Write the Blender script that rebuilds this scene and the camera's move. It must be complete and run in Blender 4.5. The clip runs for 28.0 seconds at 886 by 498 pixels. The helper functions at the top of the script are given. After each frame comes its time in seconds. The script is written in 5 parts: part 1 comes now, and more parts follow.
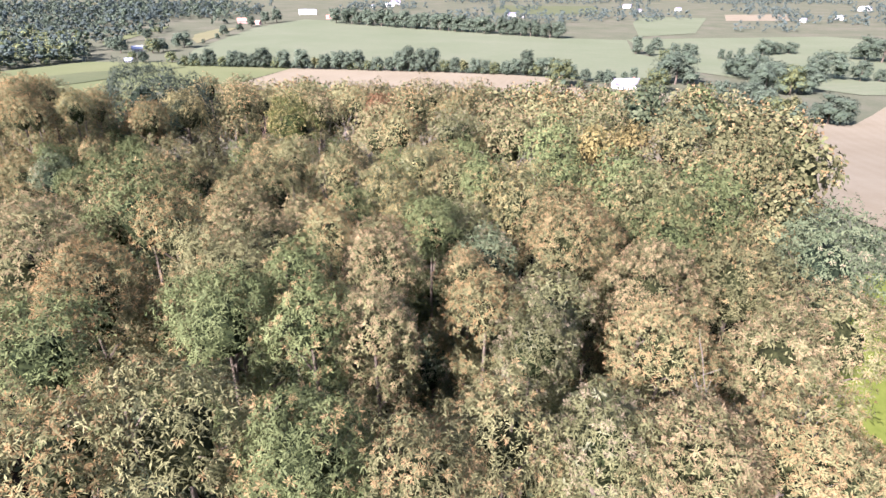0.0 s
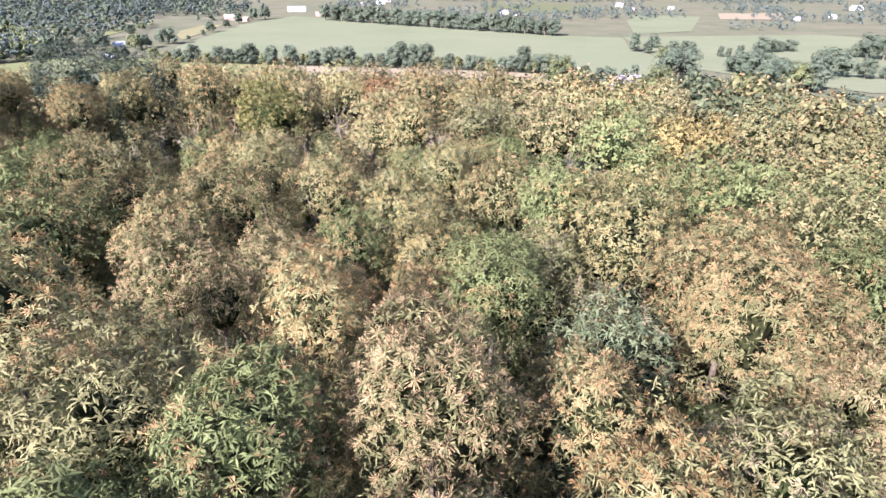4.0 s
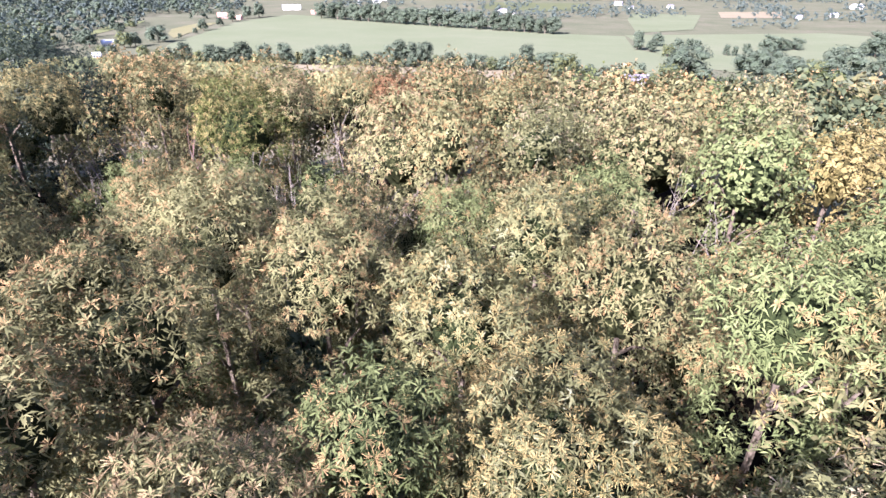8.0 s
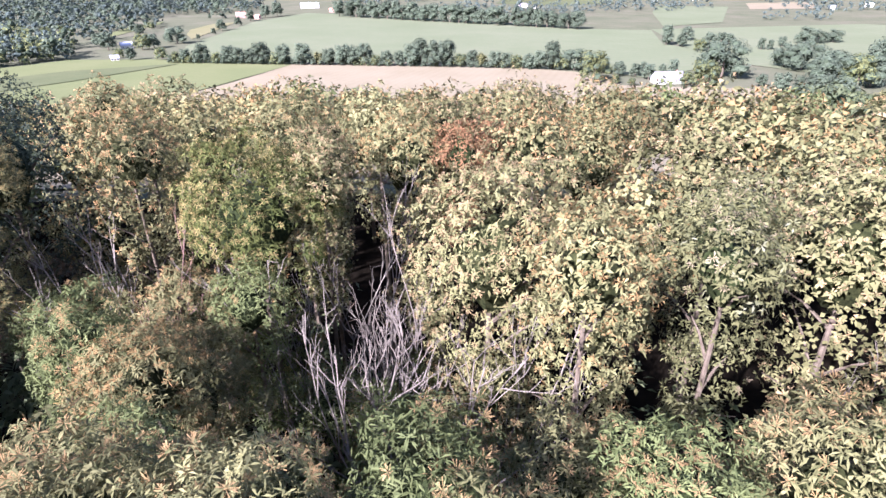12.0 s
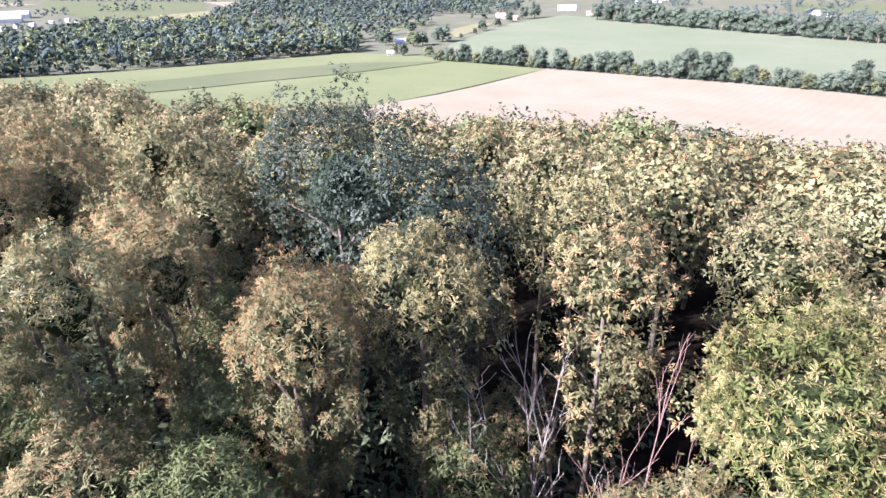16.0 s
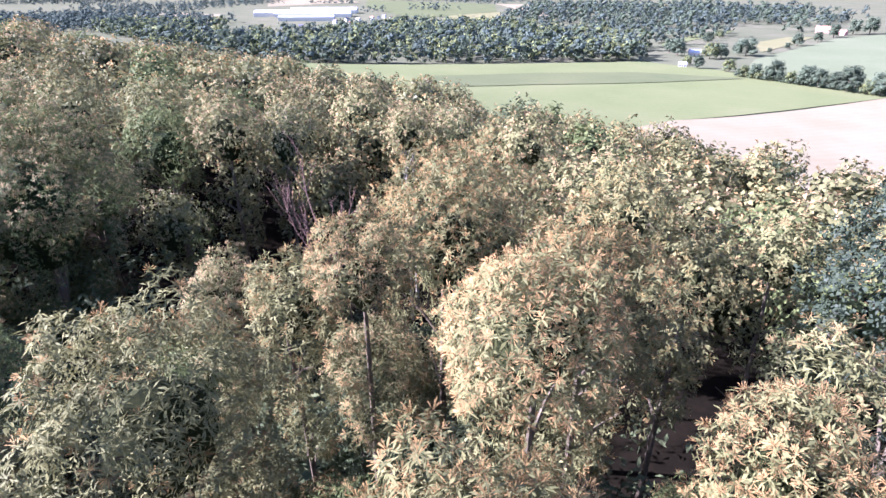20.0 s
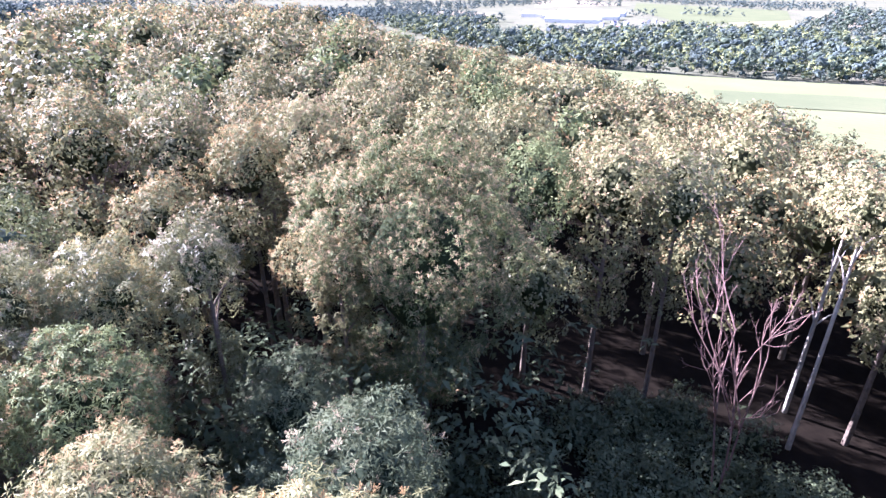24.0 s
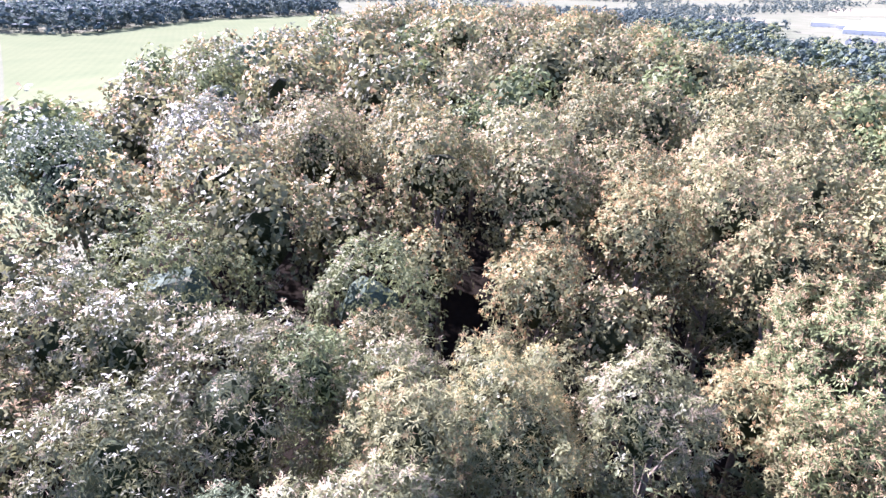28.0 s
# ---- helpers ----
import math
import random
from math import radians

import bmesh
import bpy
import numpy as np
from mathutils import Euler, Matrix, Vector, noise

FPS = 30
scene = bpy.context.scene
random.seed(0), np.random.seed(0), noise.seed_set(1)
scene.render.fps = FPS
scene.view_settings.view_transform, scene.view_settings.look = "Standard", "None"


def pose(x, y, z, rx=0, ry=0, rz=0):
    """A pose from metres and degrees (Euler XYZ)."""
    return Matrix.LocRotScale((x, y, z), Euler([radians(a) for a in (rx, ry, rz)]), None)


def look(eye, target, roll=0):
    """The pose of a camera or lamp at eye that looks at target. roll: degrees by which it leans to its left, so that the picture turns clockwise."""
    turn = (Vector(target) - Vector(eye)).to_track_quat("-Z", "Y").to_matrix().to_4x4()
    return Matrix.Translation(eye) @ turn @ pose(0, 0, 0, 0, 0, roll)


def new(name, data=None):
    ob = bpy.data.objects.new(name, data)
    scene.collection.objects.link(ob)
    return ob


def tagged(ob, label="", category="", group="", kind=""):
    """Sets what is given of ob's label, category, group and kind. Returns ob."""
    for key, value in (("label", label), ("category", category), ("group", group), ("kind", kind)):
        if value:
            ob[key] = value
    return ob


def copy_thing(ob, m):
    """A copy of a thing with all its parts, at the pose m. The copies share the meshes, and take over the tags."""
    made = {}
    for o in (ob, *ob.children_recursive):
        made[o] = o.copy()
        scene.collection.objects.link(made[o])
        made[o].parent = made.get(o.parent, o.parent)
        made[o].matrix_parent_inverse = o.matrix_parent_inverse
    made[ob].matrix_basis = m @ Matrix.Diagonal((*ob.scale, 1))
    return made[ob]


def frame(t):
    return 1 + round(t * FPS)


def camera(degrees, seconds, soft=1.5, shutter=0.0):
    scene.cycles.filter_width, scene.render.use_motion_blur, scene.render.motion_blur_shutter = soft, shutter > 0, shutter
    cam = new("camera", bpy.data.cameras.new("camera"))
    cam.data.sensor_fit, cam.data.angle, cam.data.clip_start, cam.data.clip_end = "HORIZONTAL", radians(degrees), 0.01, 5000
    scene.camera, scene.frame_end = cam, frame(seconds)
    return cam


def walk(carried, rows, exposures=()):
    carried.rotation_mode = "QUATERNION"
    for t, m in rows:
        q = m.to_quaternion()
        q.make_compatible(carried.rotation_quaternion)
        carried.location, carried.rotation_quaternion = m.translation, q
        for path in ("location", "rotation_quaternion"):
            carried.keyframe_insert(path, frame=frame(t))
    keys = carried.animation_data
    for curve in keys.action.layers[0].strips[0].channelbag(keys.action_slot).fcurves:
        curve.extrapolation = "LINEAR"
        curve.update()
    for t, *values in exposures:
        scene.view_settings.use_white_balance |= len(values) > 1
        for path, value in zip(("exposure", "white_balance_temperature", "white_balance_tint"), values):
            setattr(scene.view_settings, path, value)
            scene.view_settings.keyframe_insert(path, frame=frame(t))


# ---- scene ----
# ---- camera ----
cam = camera(76.79, 28.0, soft=1.5)
ROWS = [
    (0.0, look((-0.000, -0.000, 36.800), (-0.000, 8.964, 32.367), 0.25)),
    (0.5, look((-0.439, 1.978, 36.185), (-0.424, 10.939, 31.747), 0.24)),
    (1.0, look((-0.852, 3.930, 35.593), (-0.819, 12.890, 31.152), 0.21)),
    (1.5, look((-1.233, 5.994, 34.973), (-1.184, 14.951, 30.526), 0.21)),
    (2.0, look((-1.661, 7.987, 34.356), (-1.585, 16.945, 29.912), 0.27)),
    (2.5, look((-2.046, 10.087, 33.692), (-1.944, 19.051, 29.261), 0.35)),
    (3.0, look((-2.441, 12.173, 33.121), (-2.309, 21.138, 28.693), 0.46)),
    (3.5, look((-2.856, 14.184, 32.558), (-2.706, 23.147, 28.127), 0.52)),
    (4.0, look((-3.211, 16.231, 32.062), (-3.049, 25.190, 27.624), 0.51)),
    (4.5, look((-3.536, 18.303, 31.602), (-3.364, 27.259, 27.155), 0.46)),
    (5.0, look((-3.860, 20.393, 31.146), (-3.678, 29.345, 26.692), 0.43)),
    (5.5, look((-4.212, 22.491, 30.663), (-4.016, 31.440, 26.204), 0.45)),
    (6.0, look((-4.622, 24.588, 30.124), (-4.404, 33.536, 25.665), 0.53)),
    (6.5, look((-5.021, 26.629, 29.653), (-4.777, 35.577, 25.194), 0.59)),
    (7.0, look((-5.389, 28.627, 29.360), (-5.137, 37.577, 24.906), 0.60)),
    (7.5, look((-5.773, 30.586, 29.235), (-5.529, 39.538, 24.786), 0.60)),
    (8.0, look((-6.164, 32.559, 29.175), (-5.935, 41.514, 24.729), 0.57)),
    (8.5, look((-6.523, 34.543, 29.149), (-6.319, 43.499, 24.705), 0.49)),
    (9.0, look((-6.890, 36.530, 29.152), (-6.709, 45.480, 24.695), 0.37)),
    (9.5, look((-7.289, 38.542, 29.036), (-7.121, 47.490, 24.576), 0.24)),
    (10.0, look((-7.662, 40.592, 29.129), (-7.511, 49.537, 24.663), 0.13)),
    (10.5, look((-8.032, 42.637, 29.179), (-7.899, 51.578, 24.702), 0.01)),
    (11.0, look((-8.517, 44.650, 29.227), (-8.402, 53.586, 24.739), -0.17)),
    (11.5, look((-9.198, 46.573, 29.233), (-9.089, 55.502, 24.732), -0.37)),
    (12.0, look((-10.164, 47.754, 29.615), (-10.251, 56.678, 25.104), -0.49)),
    (12.5, look((-11.407, 48.532, 30.197), (-11.834, 57.444, 25.681), -0.56)),
    (13.0, look((-12.922, 49.249, 30.802), (-13.781, 58.130, 26.286), -0.58)),
    (13.5, look((-14.702, 50.244, 31.255), (-16.038, 59.070, 26.746), -0.56)),
    (14.0, look((-16.741, 51.859, 31.380), (-18.548, 60.609, 26.889), -0.47)),
    (14.5, look((-18.845, 53.330, 31.452), (-21.085, 61.985, 26.971), -0.49)),
    (15.0, look((-20.868, 54.361, 31.647), (-23.569, 62.888, 27.176), -0.58)),
    (15.5, look((-22.996, 55.370, 31.698), (-26.170, 63.734, 27.229), -0.68)),
    (16.0, look((-25.168, 56.264, 31.658), (-28.796, 64.443, 27.194), -0.71)),
    (16.5, look((-27.198, 56.929, 31.598), (-31.244, 64.918, 27.147), -0.72)),
    (17.0, look((-29.459, 57.622, 31.490), (-33.946, 65.377, 27.048), -0.68)),
    (17.5, look((-31.791, 58.223, 31.371), (-36.702, 65.721, 26.938), -0.55)),
    (18.0, look((-34.144, 58.681, 31.318), (-39.484, 65.893, 26.905), -0.44)),
    (18.5, look((-36.457, 58.935, 31.412), (-42.215, 65.826, 27.012), -0.36)),
    (19.0, look((-38.825, 59.062, 31.348), (-44.982, 65.609, 26.964), -0.35)),
    (19.5, look((-41.164, 59.082, 31.202), (-47.698, 65.258, 26.825), -0.40)),
    (20.0, look((-43.506, 58.950, 31.193), (-50.367, 64.764, 26.820), -0.26)),
    (20.5, look((-45.855, 58.686, 31.332), (-53.012, 64.139, 26.968), -0.11)),
    (21.0, look((-48.091, 58.266, 31.563), (-55.514, 63.350, 27.198), -0.05)),
    (21.5, look((-50.345, 57.738, 31.649), (-58.022, 62.435, 27.289), 0.01)),
    (22.0, look((-52.543, 57.065, 31.710), (-60.456, 61.357, 27.354), 0.08)),
    (22.5, look((-54.726, 56.304, 31.843), (-62.864, 60.141, 27.479), 0.15)),
    (23.0, look((-56.844, 55.441, 31.864), (-65.179, 58.831, 27.502), 0.15)),
    (23.5, look((-58.879, 54.494, 31.827), (-67.384, 57.441, 27.470), 0.13)),
    (24.0, look((-60.812, 53.479, 31.782), (-69.460, 55.987, 27.432), 0.11)),
    (24.5, look((-62.623, 52.416, 31.782), (-71.389, 54.484, 27.435), 0.10)),
    (25.0, look((-64.295, 51.320, 31.878), (-73.150, 52.947, 27.527), 0.14)),
    (25.5, look((-65.953, 50.171, 31.931), (-74.884, 51.330, 27.583), 0.22)),
    (26.0, look((-67.539, 48.941, 31.974), (-76.520, 49.634, 27.632), 0.32)),
    (26.5, look((-69.084, 47.643, 32.035), (-78.082, 47.882, 27.678), 0.41)),
    (27.0, look((-70.526, 46.299, 32.016), (-79.522, 46.085, 27.654), 0.51)),
    (27.5, look((-71.929, 44.889, 31.996), (-80.900, 44.233, 27.628), 0.62)),
    (28.0, look((-73.313, 43.402, 32.099), (-82.238, 42.298, 27.725), 0.76)),
]
walk(cam, ROWS, exposures=[(0,2.38,5700,27),(8,2.54,5540,29),(12,2.50,5430,29),(18,2.70,5270,30),(22,2.88,5110,36),(25,3.50,5110,38),(28,3.34,5200,38)])
# ---- world, sun ----
world = bpy.data.worlds.new("sky")
scene.world = world
world.use_nodes = True
wn = world.node_tree
SUN_TURN = radians(140)          # to the left of the first view direction
SUN_UP = radians(32)
sky = wn.nodes.new("ShaderNodeTexSky")
sky.sky_type = "NISHITA"
sky.sun_disc = False
sky.sun_elevation = SUN_UP
sky.sun_rotation = -SUN_TURN
sky.dust_density = 1.6
wn.nodes["Background"].inputs[1].default_value = 0.06
wn.links.new(sky.outputs[0], wn.nodes["Background"].inputs[0])
sun_dir = Vector((-math.sin(SUN_TURN) * math.cos(SUN_UP), math.cos(SUN_TURN) * math.cos(SUN_UP), math.sin(SUN_UP)))
sun_data = bpy.data.lights.new("sun", "SUN")
sun_data.energy, sun_data.angle, sun_data.color = 5.0, radians(0.55), (1.0, 0.93, 0.83)
sun = new("sun", sun_data)
sun.rotation_euler = sun_dir.to_track_quat("Z", "Y").to_euler()


# ---- materials ----
def base_mat(name):
    m = bpy.data.materials.new(name)
    m.use_nodes = True
    nt = m.node_tree
    return m, nt, nt.nodes["Principled BSDF"]


def nd(nt, kind, **sets):
    n = nt.nodes.new(kind)
    for k, v in sets.items():
        n.inputs[k].default_value = v
    return n


def ramp(nt, fac, stops):
    r = nt.nodes.new("ShaderNodeValToRGB")
    e = r.color_ramp.elements
    while len(e) < len(stops):
        e.new(0.5)
    for el, (p, c) in zip(e, stops):
        el.position, el.color = p, (*c, 1)
    nt.links.new(fac, r.inputs[0])
    return r.outputs[0]


def leaf_mat(name, dark, light, rough=0.6, through_light=0.28, drift=0.26, spec=0.06):
    """Leaves: each leaf its own tint between dark and light, patches of tint over the crown, some light let through."""
    m, nt, p = base_mat(name)
    geo = nt.nodes.new("ShaderNodeNewGeometry")
    info = nt.nodes.new("ShaderNodeObjectInfo")
    tc = nt.nodes.new("ShaderNodeTexCoord")
    nz = nd(nt, "ShaderNodeTexNoise", Scale=0.9, Detail=2.0)
    nt.links.new(tc.outputs["Object"], nz.inputs["Vector"])
    add = nt.nodes.new("ShaderNodeMath")
    add.operation = "MULTIPLY_ADD"
    add.inputs[1].default_value = 0.4
    nt.links.new(geo.outputs["Random Per Island"], add.inputs[0])
    sub = nt.nodes.new("ShaderNodeMath")
    sub.operation = "MULTIPLY_ADD"
    sub.inputs[1].default_value, sub.inputs[2].default_value = 1.1, -0.25
    nt.links.new(nz.outputs[0], sub.inputs[0])
    nt.links.new(sub.outputs[0], add.inputs[2])
    mid = tuple(0.5 * (a + b) for a, b in zip(dark, light))
    col = ramp(nt, add.outputs[0], [(0.05, dark), (0.5, mid), (0.95, light)])
    hsv = nt.nodes.new("ShaderNodeHueSaturation")
    mr = nt.nodes.new("ShaderNodeMapRange")
    mr.inputs[3].default_value, mr.inputs[4].default_value = 1 - drift, 1 + drift
    nt.links.new(info.outputs["Random"], mr.inputs[0])
    nt.links.new(mr.outputs[0], hsv.inputs["Value"])
    nt.links.new(col, hsv.inputs["Color"])
    nt.links.new(hsv.outputs[0], p.inputs["Base Color"])
    p.inputs["Roughness"].default_value = rough
    p.inputs["Specular IOR Level"].default_value = spec
    tr = nt.nodes.new("ShaderNodeBsdfTranslucent")
    nt.links.new(hsv.outputs[0], tr.inputs[0])
    mix = nt.nodes.new("ShaderNodeMixShader")
    mix.inputs[0].default_value = through_light
    nt.links.new(p.outputs[0], mix.inputs[1])
    nt.links.new(tr.outputs[0], mix.inputs[2])
    nt.links.new(mix.outputs[0], nt.nodes["Material Output"].inputs[0])
    return m


def rough_mat(name, stops, scale=1.0, rough=0.85, bump=0.3, fine=8.0, stripes=None):
    """Ground, bark and wall surfaces: two scales of noise over a ramp, fine relief, optional drill lines along one direction."""
    m, nt, p = base_mat(name)
    geo = nt.nodes.new("ShaderNodeNewGeometry")
    a = nd(nt, "ShaderNodeTexNoise", Scale=scale, Detail=5.0, Roughness=0.6)
    b = nd(nt, "ShaderNodeTexNoise", Scale=scale * fine, Detail=4.0, Roughness=0.7)
    for n in (a, b):
        nt.links.new(geo.outputs["Position"], n.inputs["Vector"])
    mx = nt.nodes.new("ShaderNodeMix")
    mx.inputs[0].default_value = 0.4
    nt.links.new(a.outputs[0], mx.inputs[2])
    nt.links.new(b.outputs[0], mx.inputs[3])
    fac = mx.outputs[0]
    if stripes:
        turn, wide = stripes
        mp = nt.nodes.new("ShaderNodeMapping")
        mp.inputs["Rotation"].default_value[2] = radians(turn)
        nt.links.new(geo.outputs["Position"], mp.inputs["Vector"])
        wv = nd(nt, "ShaderNodeTexWave", Scale=0.314 / wide, Distortion=1.5)
        wv.inputs["Detail"].default_value = 1.0
        wv.inputs["Detail Scale"].default_value = 0.2
        nt.links.new(mp.outputs[0], wv.inputs["Vector"])
        m2 = nt.nodes.new("ShaderNodeMix")
        m2.inputs[0].default_value = 0.06
        nt.links.new(fac, m2.inputs[2])
        nt.links.new(wv.outputs["Fac"], m2.inputs[3])
        fac = m2.outputs[0]
    col = ramp(nt, fac, stops)
    nt.links.new(col, p.inputs["Base Color"])
    p.inputs["Roughness"].default_value = rough
    p.inputs["Specular IOR Level"].default_value = 0.0
    if bump:
        bp = nd(nt, "ShaderNodeBump", Strength=bump, Distance=0.05)
        nt.links.new(b.outputs[0], bp.inputs["Height"])
        nt.links.new(bp.outputs[0], p.inputs["Normal"])
    return m


LEAF = {
    "green": leaf_mat("leaf_green", (0.050, 0.065, 0.024), (0.172, 0.190, 0.080)),
    "olive": leaf_mat("leaf_olive", (0.073, 0.077, 0.033), (0.235, 0.216, 0.104)),
    "pale": leaf_mat("leaf_pale", (0.074, 0.077, 0.034), (0.190, 0.183, 0.085), rough=0.42, spec=0.14),
    "lime": leaf_mat("leaf_lime", (0.048, 0.063, 0.019), (0.150, 0.158, 0.050)),
    "dark": leaf_mat("leaf_dark", (0.046, 0.065, 0.034), (0.132, 0.145, 0.079)),
    "oak": leaf_mat("leaf_oak", (0.021, 0.033, 0.022), (0.068, 0.085, 0.053), rough=0.55, spec=0.2),
    "gold": leaf_mat("leaf_gold", (0.10, 0.085, 0.030), (0.26, 0.205, 0.085)),
    "grey": leaf_mat("leaf_grey", (0.082, 0.086, 0.050), (0.204, 0.193, 0.121), rough=0.5, spec=0.25),
    "feather": leaf_mat("leaf_feather", (0.075, 0.091, 0.034), (0.182, 0.184, 0.083)),
    "rust": leaf_mat("leaf_rust", (0.13, 0.065, 0.03), (0.26, 0.15, 0.08)),
    # far leaves: distance haze painted in as lighter, bluer greens
    "far": leaf_mat("leaf_far_hazed", (0.046, 0.062, 0.046), (0.116, 0.136, 0.092), rough=0.9, through_light=0.2, drift=0.3, spec=0.03),
    "far_haze": leaf_mat("leaf_far_blue_haze", (0.050, 0.066, 0.058), (0.112, 0.134, 0.109), rough=0.9, through_light=0.2, drift=0.3, spec=0.03),
}
CATKIN = {
    "cream": leaf_mat("catkin_cream", (0.221, 0.153, 0.076), (0.377, 0.273, 0.157), rough=0.8, through_light=0.3, drift=0.12, spec=0.1),
    "yellow": leaf_mat("catkin_yellow", (0.209, 0.158, 0.059), (0.351, 0.273, 0.125), rough=0.8, through_light=0.3, drift=0.1, spec=0.1),
    "tan": leaf_mat("catkin_tan", (0.216, 0.136, 0.060), (0.360, 0.244, 0.123), rough=0.8, through_light=0.3, drift=0.12, spec=0.1),
    "brown": leaf_mat("catkin_brown", (0.165, 0.100, 0.042), (0.330, 0.212, 0.096), rough=0.8, through_light=0.3, drift=0.12, spec=0.1),
    "orange": leaf_mat("catkin_orange", (0.255, 0.148, 0.066), (0.455, 0.290, 0.140), rough=0.8, through_light=0.3, drift=0.12, spec=0.1),
    "white": leaf_mat("catkin_white", (0.196, 0.153, 0.088), (0.351, 0.279, 0.190), rough=0.8, through_light=0.3, drift=0.1, spec=0.1),
    "lime": leaf_mat("catkin_lime", (0.160, 0.141, 0.046), (0.302, 0.258, 0.096), rough=0.8, through_light=0.3, drift=0.1, spec=0.1),
}
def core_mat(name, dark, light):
    """Inside of a crown, shade put into its dark colour: mottled, no gloss."""
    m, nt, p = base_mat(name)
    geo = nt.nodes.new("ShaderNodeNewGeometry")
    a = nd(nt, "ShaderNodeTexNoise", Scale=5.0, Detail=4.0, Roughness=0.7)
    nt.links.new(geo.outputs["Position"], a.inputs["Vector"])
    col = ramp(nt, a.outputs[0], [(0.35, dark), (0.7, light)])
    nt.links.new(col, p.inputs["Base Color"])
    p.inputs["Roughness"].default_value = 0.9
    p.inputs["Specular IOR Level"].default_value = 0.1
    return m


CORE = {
    "green": core_mat("foliage_shade_green", (0.008, 0.012, 0.004), (0.030, 0.038, 0.013)),
    "olive": core_mat("foliage_shade_olive", (0.009, 0.012, 0.004), (0.036, 0.038, 0.014)),
    "oak": core_mat("foliage_shade_oak", (0.006, 0.010, 0.005), (0.024, 0.034, 0.018)),
    "gold": core_mat("foliage_shade_gold", (0.030, 0.026, 0.009), (0.09, 0.072, 0.024)),
    # far insides lifted and blued too, to paint haze
    "far": core_mat("foliage_shade_far", (0.030, 0.042, 0.028), (0.074, 0.092, 0.056)),
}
CORE["far_haze"] = core_mat("foliage_shade_far_haze", (0.034, 0.047, 0.043), (0.076, 0.094, 0.082))
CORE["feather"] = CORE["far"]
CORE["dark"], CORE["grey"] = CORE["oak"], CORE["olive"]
BARK = rough_mat("bark", [(0.3, (0.06, 0.045, 0.035)), (0.7, (0.16, 0.13, 0.10))], scale=3, bump=0.6)
DEAD = rough_mat("dead_wood", [(0.3, (0.11, 0.092, 0.080)), (0.7, (0.25, 0.215, 0.190))], scale=2.5, bump=0.5)
REDWOOD = rough_mat("red_dead_wood", [(0.3, (0.09, 0.055, 0.048)), (0.7, (0.20, 0.13, 0.115))], scale=2.5, bump=0.5)
BIRCH = rough_mat("pale_bark", [(0.3, (0.16, 0.14, 0.11)), (0.7, (0.34, 0.30, 0.25))], scale=2.0, bump=0.4)
# litter brown taken far down: the canopy's shade is put into the colour
SHADED_LITTER = rough_mat("shaded_leaf_litter", [(0.25, (0.005, 0.0045, 0.004)), (0.5, (0.010, 0.008, 0.006)), (0.8, (0.018, 0.014, 0.010))], scale=0.8, fine=12)
GRASS = rough_mat("rough_grass", [(0.25, (0.067, 0.076, 0.046)), (0.5, (0.097, 0.098, 0.064)), (0.8, (0.149, 0.125, 0.098))], scale=0.02, fine=20)
MEADOW = rough_mat("meadow", [(0.3, (0.094, 0.115, 0.022)), (0.7, (0.144, 0.158, 0.036))], scale=0.3)
STUBBLE = rough_mat("stubble", [(0.25, (0.155, 0.128, 0.084)), (0.5, (0.185, 0.156, 0.107)), (0.8, (0.215, 0.186, 0.134))], scale=0.03, fine=30, stripes=(20, 6))
CROP = rough_mat("young_crop", [(0.25, (0.091, 0.105, 0.049)), (0.5, (0.113, 0.122, 0.059)), (0.8, (0.140, 0.140, 0.076))], scale=0.02, fine=20, stripes=(60, 8))
CROP_DARK = rough_mat("leafy_crop", [(0.25, (0.069, 0.081, 0.042)), (0.5, (0.088, 0.096, 0.051)), (0.8, (0.113, 0.113, 0.061))], scale=0.02, fine=20, stripes=(60, 8))
PASTURE = rough_mat("pasture", [(0.2, (0.097, 0.111, 0.063)), (0.5, (0.117, 0.129, 0.079)), (0.8, (0.152, 0.151, 0.103))], scale=0.012, fine=25, stripes=(75, 12))
HAY = rough_mat("hay_field", [(0.2, (0.120, 0.115, 0.058)), (0.8, (0.170, 0.155, 0.090))], scale=0.02, fine=20)


# ---- shape helpers ----
def mesh_of(name, verts, faces, mat):
    """A mesh from vertex and face arrays (all faces with the same corner count)."""
    return mesh_groups(name, [(verts, faces, mat, False)])


